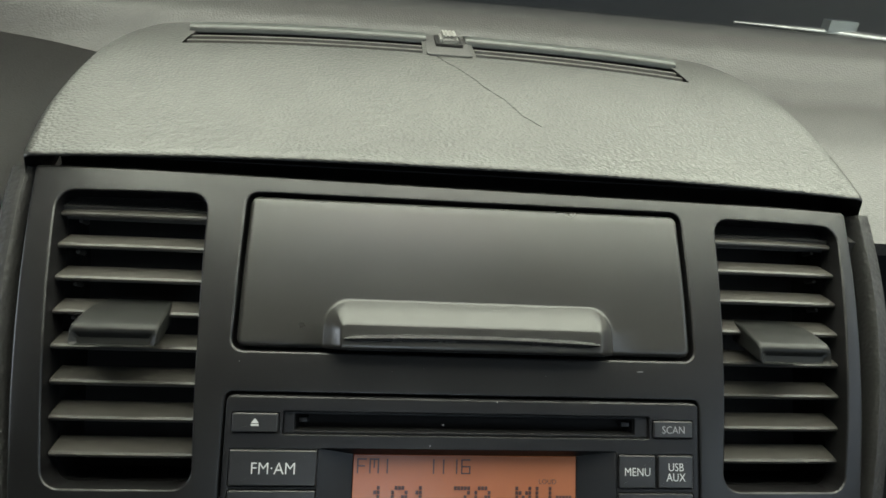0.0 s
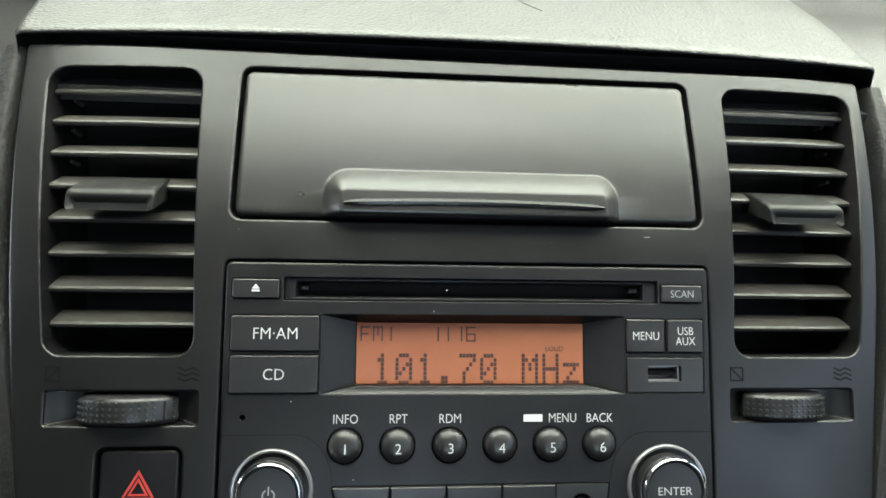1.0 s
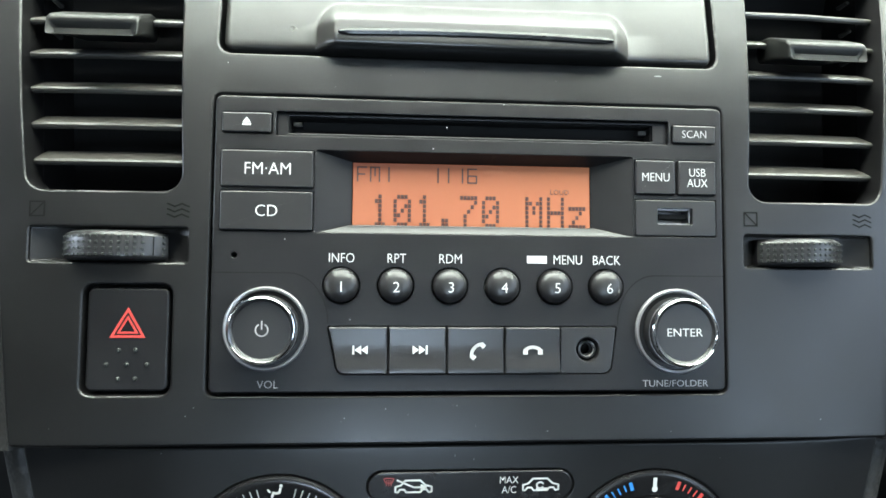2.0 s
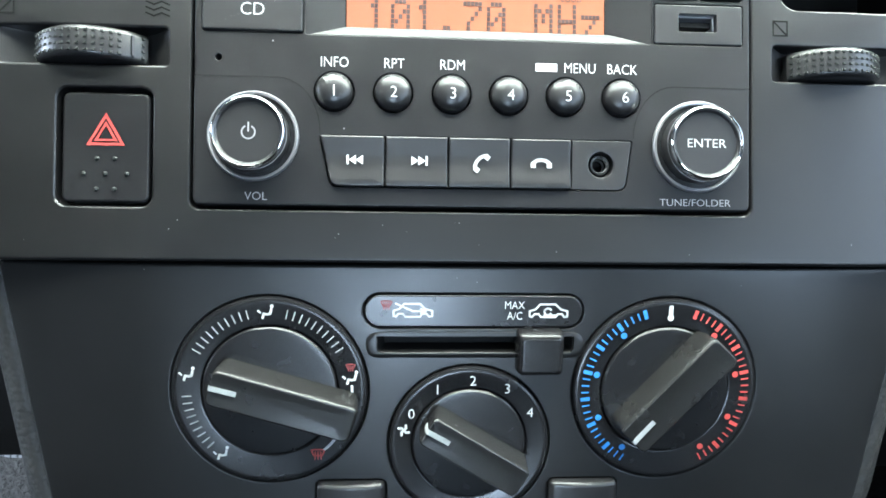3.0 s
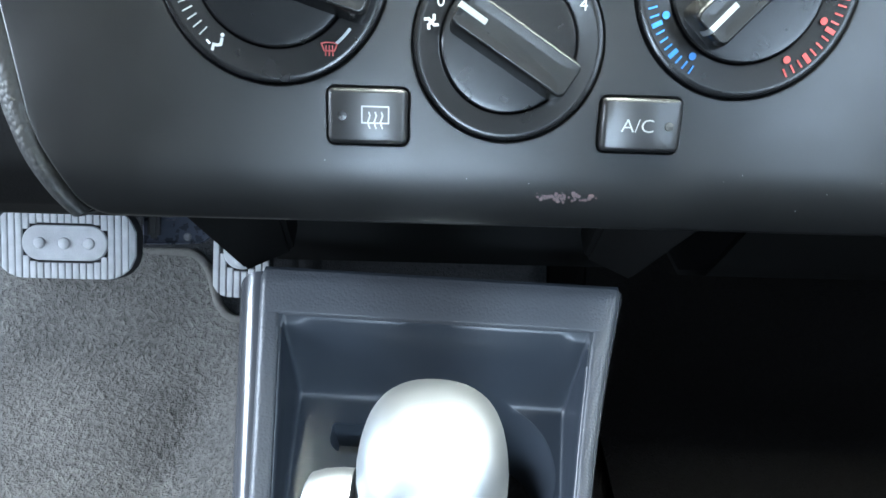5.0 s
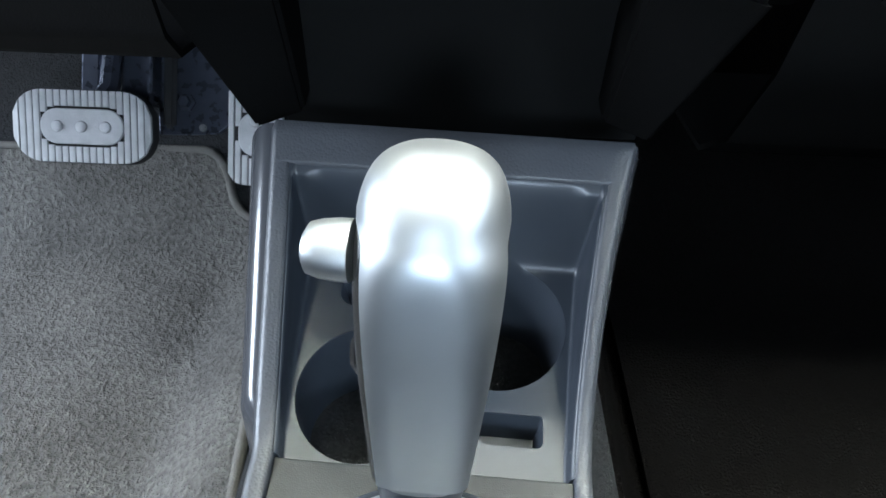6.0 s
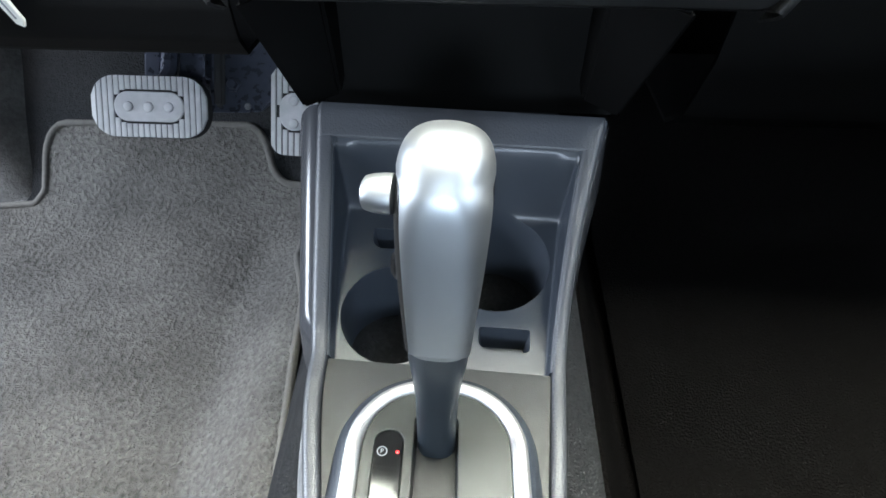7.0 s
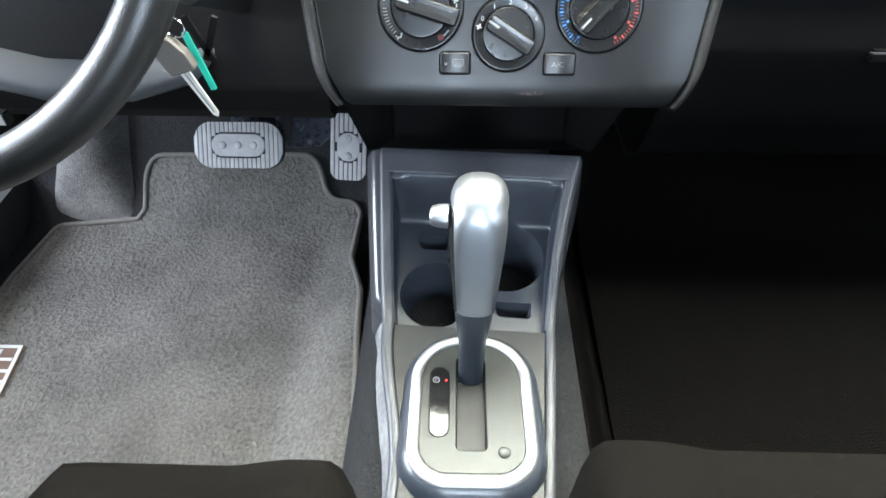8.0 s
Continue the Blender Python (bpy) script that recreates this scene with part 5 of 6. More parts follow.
def sect(cx, cy, cz, tilt, prof):
    """A cross-section, in the plane square to the lever, which leans forwards by tilt degrees."""
    t = radians(tilt)
    return [Vector((cx + px, cy + FWD + py * math.cos(t), cz - py * math.sin(t))) for px, py in prof]


def oval(w, d, k=28, p=2.6):
    out = []
    for i in range(k):
        a = 2 * math.pi * i / k
        c, s = math.cos(a), math.sin(a)
        out.append((w * abs(c) ** (2 / p) * (1 if c >= 0 else -1), d * abs(s) ** (2 / p) * (1 if s >= 0 else -1)))
    return out


def loft(secs):
    bm = bmesh.new()
    ls = [[bm.verts.new(p) for p in s] for s in secs]
    for a, b in zip(ls, ls[1:]):
        bridge(bm, a, b)
    bm.faces.new(ls[0])
    bm.faces.new(ls[-1])
    return bm


AX = 0.0028
FWD = 0.010
part("shaft", loft([sect(AX, -0.064, 0.205, 10, oval(0.0118, 0.010)), sect(AX, -0.063, 0.232, 10, oval(0.0120, 0.010)), sect(AX, -0.060, 0.262, 10, oval(0.0125, 0.0105)), sect(AX, -0.0565, 0.282, 10, oval(0.0145, 0.0125)), sect(AX, -0.054, 0.296, 10, oval(0.0165, 0.014)), sect(AX, -0.0525, 0.3065, 10, oval(0.0165, 0.0142))]), SHAFT, lev, "dark blue-grey plastic shaft", smooth=60)
part("collar", loft([sect(AX, -0.0526, 0.3055, 10, oval(0.0172, 0.0148)), sect(AX, -0.0524, 0.3085, 10, oval(0.0172, 0.0148))]), SILVER, lev, "thin bright collar", smooth=30)
body = [(-0.0520, 0.3085, 0.0178, 0.0155), (-0.0450, 0.334, 0.0200, 0.018), (-0.0365, 0.358, 0.0222, 0.0215), (-0.0270, 0.379, 0.0236, 0.0262), (-0.0205, 0.392, 0.0238, 0.0285), (-0.0165, 0.3994, 0.0229, 0.0275), (-0.0140, 0.4056, 0.0211, 0.0250), (-0.0130, 0.4105, 0.0180, 0.0206), (-0.0130, 0.4139, 0.0136, 0.0148), (-0.0132, 0.4159, 0.0080, 0.0086), (-0.0133, 0.4166, 0.0003, 0.0003)]


def knob(a, v, grow):
    """A point of the knob's surface: a round it, v from the collar to the crown."""
    k = v * (len(body) - 1)
    i = min(int(k), len(body) - 2)
    f = k - i
    q = [body[max(0, min(len(body) - 1, i + o))] for o in (-1, 0, 1, 2)]
    y, z, w, d = [0.5 * (2 * q[1][j] + (q[2][j] - q[0][j]) * f + (2 * q[0][j] - 5 * q[1][j] + 4 * q[2][j] - q[3][j]) * f * f + (3 * q[1][j] - q[0][j] - 3 * q[2][j] + q[3][j]) * f ** 3) for j in range(4)]
    w, d = max(w, 0.0002), max(d, 0.0002)
    c, s = math.cos(a), math.sin(a)
    e = 2 / (4.4 - 2.1 * smooth01(0.10, 0.50, v))
    shut = min(1.0, (1 - v) * 60)
    px = (w + grow) * shut * abs(c) ** e * (1 if c >= 0 else -1)
    py = (d + grow) * shut * abs(s) ** e * (1 if s >= 0 else -1)
    t = radians(14)
    return Vector((AX + px, y + FWD + py * math.cos(t), z - py * math.sin(t) + grow * smooth01(0.7, 1.0, v)))


part("knob_core", sheet(48, 44, lambda u, v: knob(2 * math.pi * u, v, 0.0)), GLOSS, lev, "black core of the knob", smooth=70, even=False)


def cap(u, v):
    """The silver shell over the rear and the crown of the knob."""
    half_turn = math.pi * (0.268 + 0.045 * smooth01(0.15, 0.40, v) + 0.687 * smooth01(0.42, 0.66, v))
    lean = 0.070 * math.pi * (1 - smooth01(0.30, 0.70, v))
    return knob(math.pi * 1.5 + lean + (u * 2 - 1) * half_turn, v, 0.0007)


bm = sheet(40, 44, cap)
part("knob_cap", bm, SILVER, lev, "satin silver knob shell", smooth=70, even=False)
bm = bmesh.new()
prof = [(0.0000, 0.0), (0.0094, 0.0), (0.0094, 0.004), (0.0088, 0.0095), (0.0076, 0.0135), (0.0066, 0.0142), (0.0058, 0.0139), (0.0052, 0.0150), (0, 0.0152)]
lathe(prof, 28, 0, 0, bm)
bm.transform(Matrix.Translation((-0.0215, -0.019, 0.3880)) @ Matrix.Rotation(radians(90), 4, "Z") @ Matrix.Scale(1.15, 4, (1, 0, 0)))
part("lock_button", bm, SILVER, lev, "silver side lock button", smooth=40)
bm = lathe([(0, 0), (0.0062, 0.0), (0.0060, 0.004), (0.004, 0.006), (0, 0.0064)], 20)
bm.transform(Matrix.Translation((-0.0165, -0.029, 0.350)) @ Matrix.Rotation(radians(90), 4, "Z") @ Matrix.Scale(1.5, 4, (0, 0, 1)))
part("overdrive_button", bm, DIAL, lev, "small dark side button", smooth=40)

# ---- dashboard top ----
def hood_half(y):
    """Half the width of the raised middle of the dash top."""
    t = y - 0.08
    return 0.1765 + 0.38 * t - 1.65 * t * t


def hood_z(x, y):
    z = 0.7308 + 0.0200 * smooth01(0.07, 0.26, y) - 0.02 * smooth01(0.27, 0.42, y)
    return z - 0.012 * (abs(x) / 0.2) ** 2.5 * 0.5


hood = thing("dashboard_hood", "grained dark grey raised dash top with a thin crack", "dashboard top", Matrix(), (0, 0.09, 0.70))
NX, NY = 64, 46


def hood_point(u, v):
    """u across; v from under the front lip over the top to the rear."""
    if v < 0.16:
        k = v / 0.16
        prof = [(0.118, 0.7282), (0.0960, 0.7280), (0.0935, 0.7283), (0.0920, 0.7291), (0.0926, 0.7302), (0.0960, 0.7308)]
        i = min(int(k * 5), 4)
        f = k * 5 - i
        y, z = [prof[i][j] * (1 - f) + prof[i + 1][j] * f for j in (0, 1)]
        drop = 0.7308 - z
    else:
        y, drop = 0.0960 + 0.2140 * (v - 0.16) / 0.84, 0.0
    h = hood_half(y)
    x = math.sin((u - 0.5) * math.pi) * h
    e = smooth01(h - 0.0050, h, abs(x))
    return Vector((x, y, hood_z(x, y) - drop - 0.030 * e ** 2.2))


bm = sheet(NX, NY, hood_point)
VENTS = ((-0.155, -0.017), (0.015, 0.145))
cut(bm, 1, [0.207, 0.2405])
cut(bm, 0, [x for pair in VENTS for x in pair])
gone = []
for f in bm.faces:
    c = f.calc_center_median()
    if 0.207 < c.y < 0.2405 and any(a < c.x < b for a, b in VENTS):
        gone.append(f)
bmesh.ops.delete(bm, geom=gone, context="FACES")


# Added black block: hides the bright cowl behind and keeps the gap dark.
part("dark_filler", block(bmesh.new(), -0.187, 0.136, 0.690, 0.187, 0.144, 0.7262), BLACK, hood, "black filler block for the dark under the hood", smooth=0)


def vent_shift(x):
    """The demister vents lie in a shallow arc across the hood."""
    return 0.0215 - 0.30 * x * x - 0.03 * x


for v in bm.verts:
    y = v.co.y + vent_shift(v.co.x) * smooth01(0.13, 0.20, v.co.y) * (1 - smooth01(0.262, 0.308, v.co.y))
    v.co.z += hood_z(v.co.x, y) - hood_z(v.co.x, v.co.y)
    v.co.y = y
part("skin", bm, HOOD, hood, "grained dark grey plastic", smooth=60, even=False)
# The lip's shadow on the panel top, laid in as a black strip.
bm = sheet(40, 2, lambda u, v: (-0.172 + 0.344 * u, 0.0960 + 0.030 * v, 0.7262 + 0.0010 * v))
part("lip_shade_strip", thicken(bm, 0.0006), BLACK, hood, "black strip for the shadow under the front lip", even=False)
bm = bmesh.new()
rnd = random.Random(11)
pts, x, y = [], -0.009, 0.224
for k in range(16):
    pts.append((x, y))
    x, y = x + 0.0028 + rnd.uniform(-0.0012, 0.0018), y - 0.0058
for (x0, y0), (x1, y1) in zip(pts, pts[1:]):
    z0, z1 = hood_z(x0, y0) + 0.0003, hood_z(x1, y1) + 0.0003
    w = 0.00014
    vs = [bm.verts.new(q) for q in ((x0 - w, y0, z0), (x0 + w, y0, z0), (x1 + w, y1, z1), (x1 - w, y1, z1))]
    bm.faces.new(vs)
    ws = [bm.verts.new(v.co - Vector((0, 0, 0.0006))) for v in vs]
    bridge(bm, vs, ws)
part("crack", bm, BORDER, hood, "fine dark crack", even=False, smooth=0)

# demister vents: two slits before a raised lip, following the hood's curve
def strip_on_hood(x0, x1, rows, thick=0.0008, n=24):
    """A strip across the hood; rows of (y, height over the hood)."""
    def point(u, v):
        x, (y, h) = x0 + (x1 - x0) * u, rows[int(round(v * (len(rows) - 1)))]
        y += vent_shift(x)
        return (x, y, hood_z(x, y) + h)
    return thicken(sheet(n, len(rows) - 1, point), thick)


for s in (-1, 1):
    x0, x1 = VENTS[0] if s < 0 else VENTS[1]
    v = thing("demister_vent", "long narrow black demister vent with a grey lip", "air vent", Matrix(), ((x0 + x1) / 2, 0.23, 0.745), "demister vents")
    bm = bmesh.new()
    a = ring_of(bm, box2(x0 - 0.001, 0.206, x1 + 0.001, 0.2415), 0.0)
    b = ring_of(bm, box2(x0 - 0.001, 0.206, x1 + 0.001, 0.2415), 0.03)
    bridge(bm, a, b)
    bm.faces.new(b)
    cut(bm, 0, [x0 + (x1 - x0) * k / 12 for k in range(1, 12)])
    part("slot", warp(bm, lambda c: Vector((c.x, c.z + vent_shift(c.x), hood_z(c.x, c.z + vent_shift(c.x)) - 0.0008 - c.y))), BLACK, v, "black opening", even=False)
    for yb in (0.2165, 0.2270):
        part("bar", strip_on_hood(x0, x1, [(yb, -0.0030), (yb + 0.0004, -0.0012), (yb + 0.0026, -0.0010), (yb + 0.0030, -0.0030)], 0.0004), VENT, v, "thin grey bar")
    part("rear_lip", strip_on_hood(x0 - 0.004, x1 + 0.003, [(0.2375, -0.0010), (0.2378, 0.0018), (0.2400, 0.0034), (0.2480, 0.0036), (0.2560, 0.0020), (0.2590, -0.001)]), PLATE, v, "light-catching rear lip", smooth=60)
    for k in range(1, 9):
        xe = x0 + (x1 - x0) * k / 9
        part("rib", strip_on_hood(xe - 0.0005, xe + 0.0005, [(0.2075, -0.0095), (0.2085, -0.0085), (0.2390, -0.0085)], 0.0004, 1), BLACK, v, even=False, smooth=0)
sen = thing("light_sensor", "small ribbed grey sensor cap between the demister vents", "sensor", Matrix(), (0.0, 0.255, 0.75))
zb = hood_z(0, 0.25)
part("base", warp(solid(rounded(box2(-0.0150, 0.225, 0.0128, 0.281), 0.003, 4), -0.0012, 0.004, 0.0006, 2), lambda c: Vector((c.x, c.z, hood_z(c.x, c.z) - c.y))), DECK, sen)
bm = plate(rounded(box2(-0.0085, 0.245, 0.0085, 0.277), 0.002, 3), [], -0.0020, 0.003, 0.0004, 2)
part("cap_well", warp(bm, lambda c: Vector((c.x, c.z, zb - c.y))), BLACK, sen, "dark gap round the cap", even=False)
bm = block(bmesh.new(), -0.0058, 0.247, zb, 0.0058, 0.271, zb + 0.0060)
bmesh.ops.bevel(bm, geom=bm.edges[:], offset=0.0020, segments=3, affect="EDGES")
part("cap", bm, SENSOR, sen, "pale grey sensor cap")
for k in range(4):
    bm = block(bmesh.new(), -0.0042 + 0.0024 * k, 0.2485, zb + 0.0040, -0.0030 + 0.0024 * k, 0.2690, zb + 0.0066)
    part("cap_rib", bm, SENSOR, sen, even=False, smooth=0)


# the deck behind and beside the hood, out to the windscreen
def glass_y(x):
    return 0.466 - 0.27 * abs(x) ** 1.45


def deck_point(u, v):
    x = -0.72 + 1.44 * u
    y = 0.085 + (glass_y(x) + 0.03 - 0.085) * v
    z = 0.708 + 0.014 * smooth01(0.085, 0.2, y) - 0.05 * smooth01(-0.185, -0.205, x) * (1 - smooth01(0.2, 0.34, y)) + 0.03 * smooth01(0.27, 0.36, y) - 0.004 * smooth01(0.38, 0.5, y)
    z += 0.006 * smooth01(0.315, 0.325, y)
    return (x, y, z)


single("dashboard_deck", thicken(sheet(90, 60, deck_point), 0.006), DECK, "dark grey plastic dashboard top below the windscreen", "dashboard", kind="structure", smooth=50)

# the driver's instrument cowl beside the hood, lower and matt
def cowl(u, v):
    y = 0.092 + 0.235 * v
    x = -hood_half(y) - 0.0035 - 0.36 * u
    return (x, y, 0.7040 + 0.016 * math.sin(math.pi * min(1.0, u * 1.1)) * smooth01(0.0, 0.5, v) + 0.010 * v - 0.02 * (1 - smooth01(0.0, 0.06, v)) - 0.012 * (1 - smooth01(0.0, 0.05, u)))


single("instrument_cowl", thicken(sheet(30, 24, cowl), 0.003), SHADEP, "matt instrument cowl on the driver's side, darkened for shade", "dashboard", smooth=60, even=False)

# windscreen with its black band, a wiper and the bonnet outside
def glass_point(u, v):
    x = (-0.70 + 1.40 * u) * (1 - 0.12 * v)
    y0 = glass_y(x) + 0.02
    return (x, y0 - 0.72 * v, 0.728 + 0.50 * v + 0.03 * math.sin(math.pi * v))


ws = thing("windscreen", "sloping clear windscreen with a black lower band", "windscreen", Matrix(), (0, 0.5, 0.74), kind="structure")
g = part("pane", thicken(sheet(24, 10, glass_point), 0.004), GLASS, ws, smooth=60, even=False)
g.visible_shadow = False
bm = thicken(sheet(24, 2, lambda u, v: Vector(glass_point(u, v * 0.022)) + Vector((0, -0.006, 0.001))), 0.002)
part("black_band", bm, GLOSS, ws, "black edge band", even=False)
wip = thing("wiper", "silver-grey windscreen wiper arm resting on the glass", "wiper", Matrix(), (0.45, 0.5, 0.76))
P = [Vector((x, glass_y(x) + 0.036, 0.7580 - 0.03 * max(0.0, x - 0.38))) for x in (0.29, 0.335, 0.375, 0.41, 0.46)]
part("arm", tube(P, [0.002, 0.0035, 0.005, 0.006, 0.006], 10, flat=0.7), RIM, wip, "grey metal arm", smooth=60)
part("blade", tube([p + Vector((0, -0.004, -0.010)) for p in P], 0.003, 8), BLACK, wip, smooth=60)
part("joint", warp(block(bmesh.new(), -0.014, -0.006, -0.004, 0.014, 0.006, 0.006), lambda c: c + P[2] + Vector((0.008, 0, 0.005))), SILVER, wip, "pale joint")
single("bonnet", thicken(sheet(20, 10, lambda u, v: (-0.75 + 1.5 * u, 0.58 + 0.9 * v, 0.735 - 0.10 * v - 0.08 * (2 * u - 1) ** 2)), 0.01), OUTSIDE, "grey-green painted car bonnet outside the windscreen", "bonnet", smooth=60)
single("ground", sheet(2, 2, lambda u, v: (-1500 + 3000 * u, -1500 + 3000 * v, -0.35)), GROUND, "grey concrete ground outside the car", "ground", kind="structure", smooth=0)

# ---- dashboard face behind and beside the centre panel ----
def face_point(x0, x1, prof):
    def f(u, v):
        k = v * (len(prof) - 1)
        i = min(int(k + 1e-9), len(prof) - 2)
        t = k - i
        y, z = [prof[i][j] * (1 - t) + prof[i + 1][j] * t for j in (0, 1)]
        return (x0 + (x1 - x0) * u, y, z)
    return f


core = [(0.110, 0.712), (0.102, 0.700), (0.085, 0.665), (0.055, 0.620), (0.030, 0.585), (0.012, 0.545), (0.012, 0.500), (0.030, 0.440), (0.050, 0.405), (0.075, 0.390)]
single("dashboard_core", thicken(sheet(20, 36, face_point(-0.172, 0.172, core)), 0.01), BLACK, "black structure behind the center panel", "dashboard", kind="structure", smooth=60)
# narrow grained strips along the sides of the centre panel
for s in (-1, 1):
    def strip(u, v):
        z = (0.1365 if s < 0 else 0.1335) - (0.2070 if s < 0 else 0.2040) * v
        x = 0.1752 - 0.0222 * smooth01(-0.0, 1.0, v) * v ** 0.4
        e = [(0.0000, 0.016), (0.0006, 0.0105), (0.0025, 0.0085), (0.0075, 0.0090), (0.0105, 0.0125), (0.0125, 0.034)]
        k = e[int(round(u * 5))]
        b = bent(Vector((0.13, 0, z))).y
        return (s * (x + 0.0008 + k[0]), k[1] + b - 0.003, z)
    single("panel_side_strip", thicken(sheet(5, 40, strip), 0.002), BORDER, "grained dark grey trim strip beside the center panel", "trim", MP, "panel side strips", smooth=50)

# driver's side: knee panel, column, wheel
knee = [(0.115, 0.690), (0.10, 0.640), (0.085, 0.58), (0.075, 0.52), (0.055, 0.47), (0.040, 0.430), (0.032, 0.400), (0.035, 0.375), (0.048, 0.358), (0.075, 0.354), (0.20, 0.372)]
single("knee_panel", thicken(sheet(24, 50, face_point(-0.72, -0.168, knee)), 0.004), SHADEP, "plastic knee panel under the steering wheel, darkened for shade", "dashboard panel", kind="structure", smooth=60)
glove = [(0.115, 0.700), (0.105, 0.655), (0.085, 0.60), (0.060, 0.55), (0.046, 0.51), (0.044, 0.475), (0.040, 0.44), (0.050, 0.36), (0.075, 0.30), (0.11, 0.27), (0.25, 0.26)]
gl = thing("glove_box", "closed plastic glove box below the dashboard, darkened for shade", "glove box", Matrix(), (0.44, 0.05, 0.40))
part("front", thicken(sheet(24, 50, face_point(0.168, 0.72, glove)), 0.004), SHADEP, gl, smooth=60)
bm = block(bmesh.new(), 0.20, 0.0415, 0.4945, 0.68, 0.0460, 0.4960)
part("upper_seam", bm, PANEL, gl, "thin bright seam", even=False)
bm = block(bmesh.new(), 0.345, 0.034, 0.434, 0.43, 0.046, 0.446)
bmesh.ops.bevel(bm, geom=bm.edges[:], offset=0.003, segments=3, affect="EDGES")
part("catch", bm, PANEL, gl, "small grey catch")

# the dark bay between the climate panel and the console, with slanted cheeks
for s in (-1, 1):
    bm = bmesh.new()
    a = [Vector(p) for p in ((-0.150, -0.008, 0.420), (-0.1395, 0.064, 0.303), (-0.110, 0.078, 0.309), (-0.106, 0.030, 0.425))]
    if s > 0:
        a = [Vector((-p.x - 0.026, p.y, p.z)) for p in a]
    q = [bm.verts.new(p) for p in a]
    r = [bm.verts.new(p + Vector((0.004 * s, 0.055, -0.002))) for p in a]
    bm.faces.new(q)
    bm.faces.new(r)
    bridge(bm, q, r)
    bmesh.ops.bevel(bm, geom=bm.edges[:], offset=0.003, segments=2, affect="EDGES")
    single("bay_cheek", bm, SHADEP, "slanted support under the climate panel, darkened for shade", "trim", group="bay cheeks")
# A black panel stands for the shade at the back of the bay.
single("bay_shade", block(bmesh.new(), -0.130, 0.105, 0.28, 0.118, 0.112, 0.46), BLACK, "black panel standing for the shade in the open bay", "wall", kind="structure", smooth=0)

# ---- floor ----
def ground_z(x, y):
    z = 0.045 + 0.17 * smooth01(0.17, 0.36, y) + 0.25 * smooth01(0.30, 0.52, y)
    z += 0.012 * math.sin(x * 17 + 1) * smooth01(-0.2, 0.1, y) * 0.3
    return z


def floor_point(u, v):
    x, y = -0.72 + 1.44 * u, -1.9 + 2.42 * v
    tun = 0.13 * (1 - smooth01(0.10, 0.165, abs(x + 0.018)))
    return (x, y, ground_z(x, y) + tun)


bm = sheet(110, 120, floor_point)
single("floor", thicken(bm, 0.01), CARPET, "grey needle-felt car carpet over the floor and tunnel", "floor", kind="structure", smooth=70, even=False)

# driver's mat with a cut-out for the pedal, its binding, and a folded edge at the console
MAT = rounded([(-0.700, -0.42), (-0.130, -0.42), (-0.144, -0.20), (-0.160, -0.03), (-0.164, 0.03), (-0.186, 0.10), (-0.188, 0.226), (-0.242, 0.228), (-0.253, 0.270), (-0.528, 0.270), (-0.531, 0.216), (-0.542, 0.203), (-0.672, 0.190), (-0.684, 0.085), (-0.700, -0.10)],
              [0.02, 0.01, 0.04, 0.02, 0.02, 0.02, 0.02, 0.03, 0.03, 0.03, 0.01, 0.01, 0.02, 0.03, 0.03], 5)
bm = plate(MAT, [], -0.006, 0.0, 0.003, 3)
cut(bm, 2, [-0.40 + 0.02 * k for k in range(35)])
cut(bm, 0, [-0.67 + 0.03 * k for k in range(14)] + [-0.26 + 0.01 * k for k in range(12)])


def mat_map(c):
    x, y = c.x, c.z
    lift = 0.052 * smooth01(-0.255, -0.160, x) * (1 - smooth01(0.10, 0.24, y))
    return Vector((x, y, ground_z(x, y) + lift + 0.004 - c.y + 0.004 * noise.noise((x * 9, y * 9, 0))))


mt = thing("floor_mat", "grey pile driver's floor mat with a bound edge", "floor mat", Matrix(), (-0.38, -0.05, 0.05))
part("mat_top", warp(bm, mat_map), MATT, mt, smooth=70, even=False)
edge = [mat_map(Vector((x, -0.004, z))) for x, z in MAT]
part("binding", tube(edge, 0.0045, 8, close=True), BINDING, mt, "sewn edge binding", smooth=70, even=False)
LABELBOX = [(-0.660, -0.116), (-0.5965, -0.116), (-0.6055, -0.037), (-0.660, -0.037)]
bm = plate(rounded(LABELBOX, 0.002, 3), [], -0.0085, 0.0, 0.001, 2)
sewn = part("sewn_label", warp(bm, mat_map), BROWN, mt, "brown sewn label with pale bars", even=False)
bm = strokes(bmesh.new(), [[(-0.6000, -0.113), (-0.6088, -0.040), (-0.650, -0.040)], [(-0.612, -0.060), (-0.632, -0.060), (-0.632, -0.046)], [(-0.608, -0.078), (-0.640, -0.078)], [(-0.606, -0.094), (-0.626, -0.094), (-0.626, -0.106)]], 0.0045, -0.0095, 0.0008)
part("pale_bar", warp(bm, mat_map), WHITE, sewn, "pale woven bars", even=False, smooth=0)
single("passenger_mat", thicken(sheet(30, 40, lambda u, v: (0.15 + 0.56 * u, -0.50 + 0.98 * v, ground_z(0.4, -0.50 + 0.98 * v) + 0.010)), 0.005), SHADECARPET, "passenger floor mat, coloured near-black for the shade on it", "floor mat", smooth=70, even=False)

# A sheet added only to darken the shaded side of the tunnel.
single("tunnel_shade", thicken(sheet(16, 30, lambda u, v: (0.098 + 0.075 * u, -0.45 + 0.90 * v, floor_point((0.098 + 0.075 * u + 0.72) / 1.44, (-0.45 + 0.90 * v + 1.9) / 2.42)[2] + 0.006)), 0.004), SHADECARPET, "added felt sheet, coloured for the shade on the passenger side of the tunnel", "carpet", smooth=70, even=False)


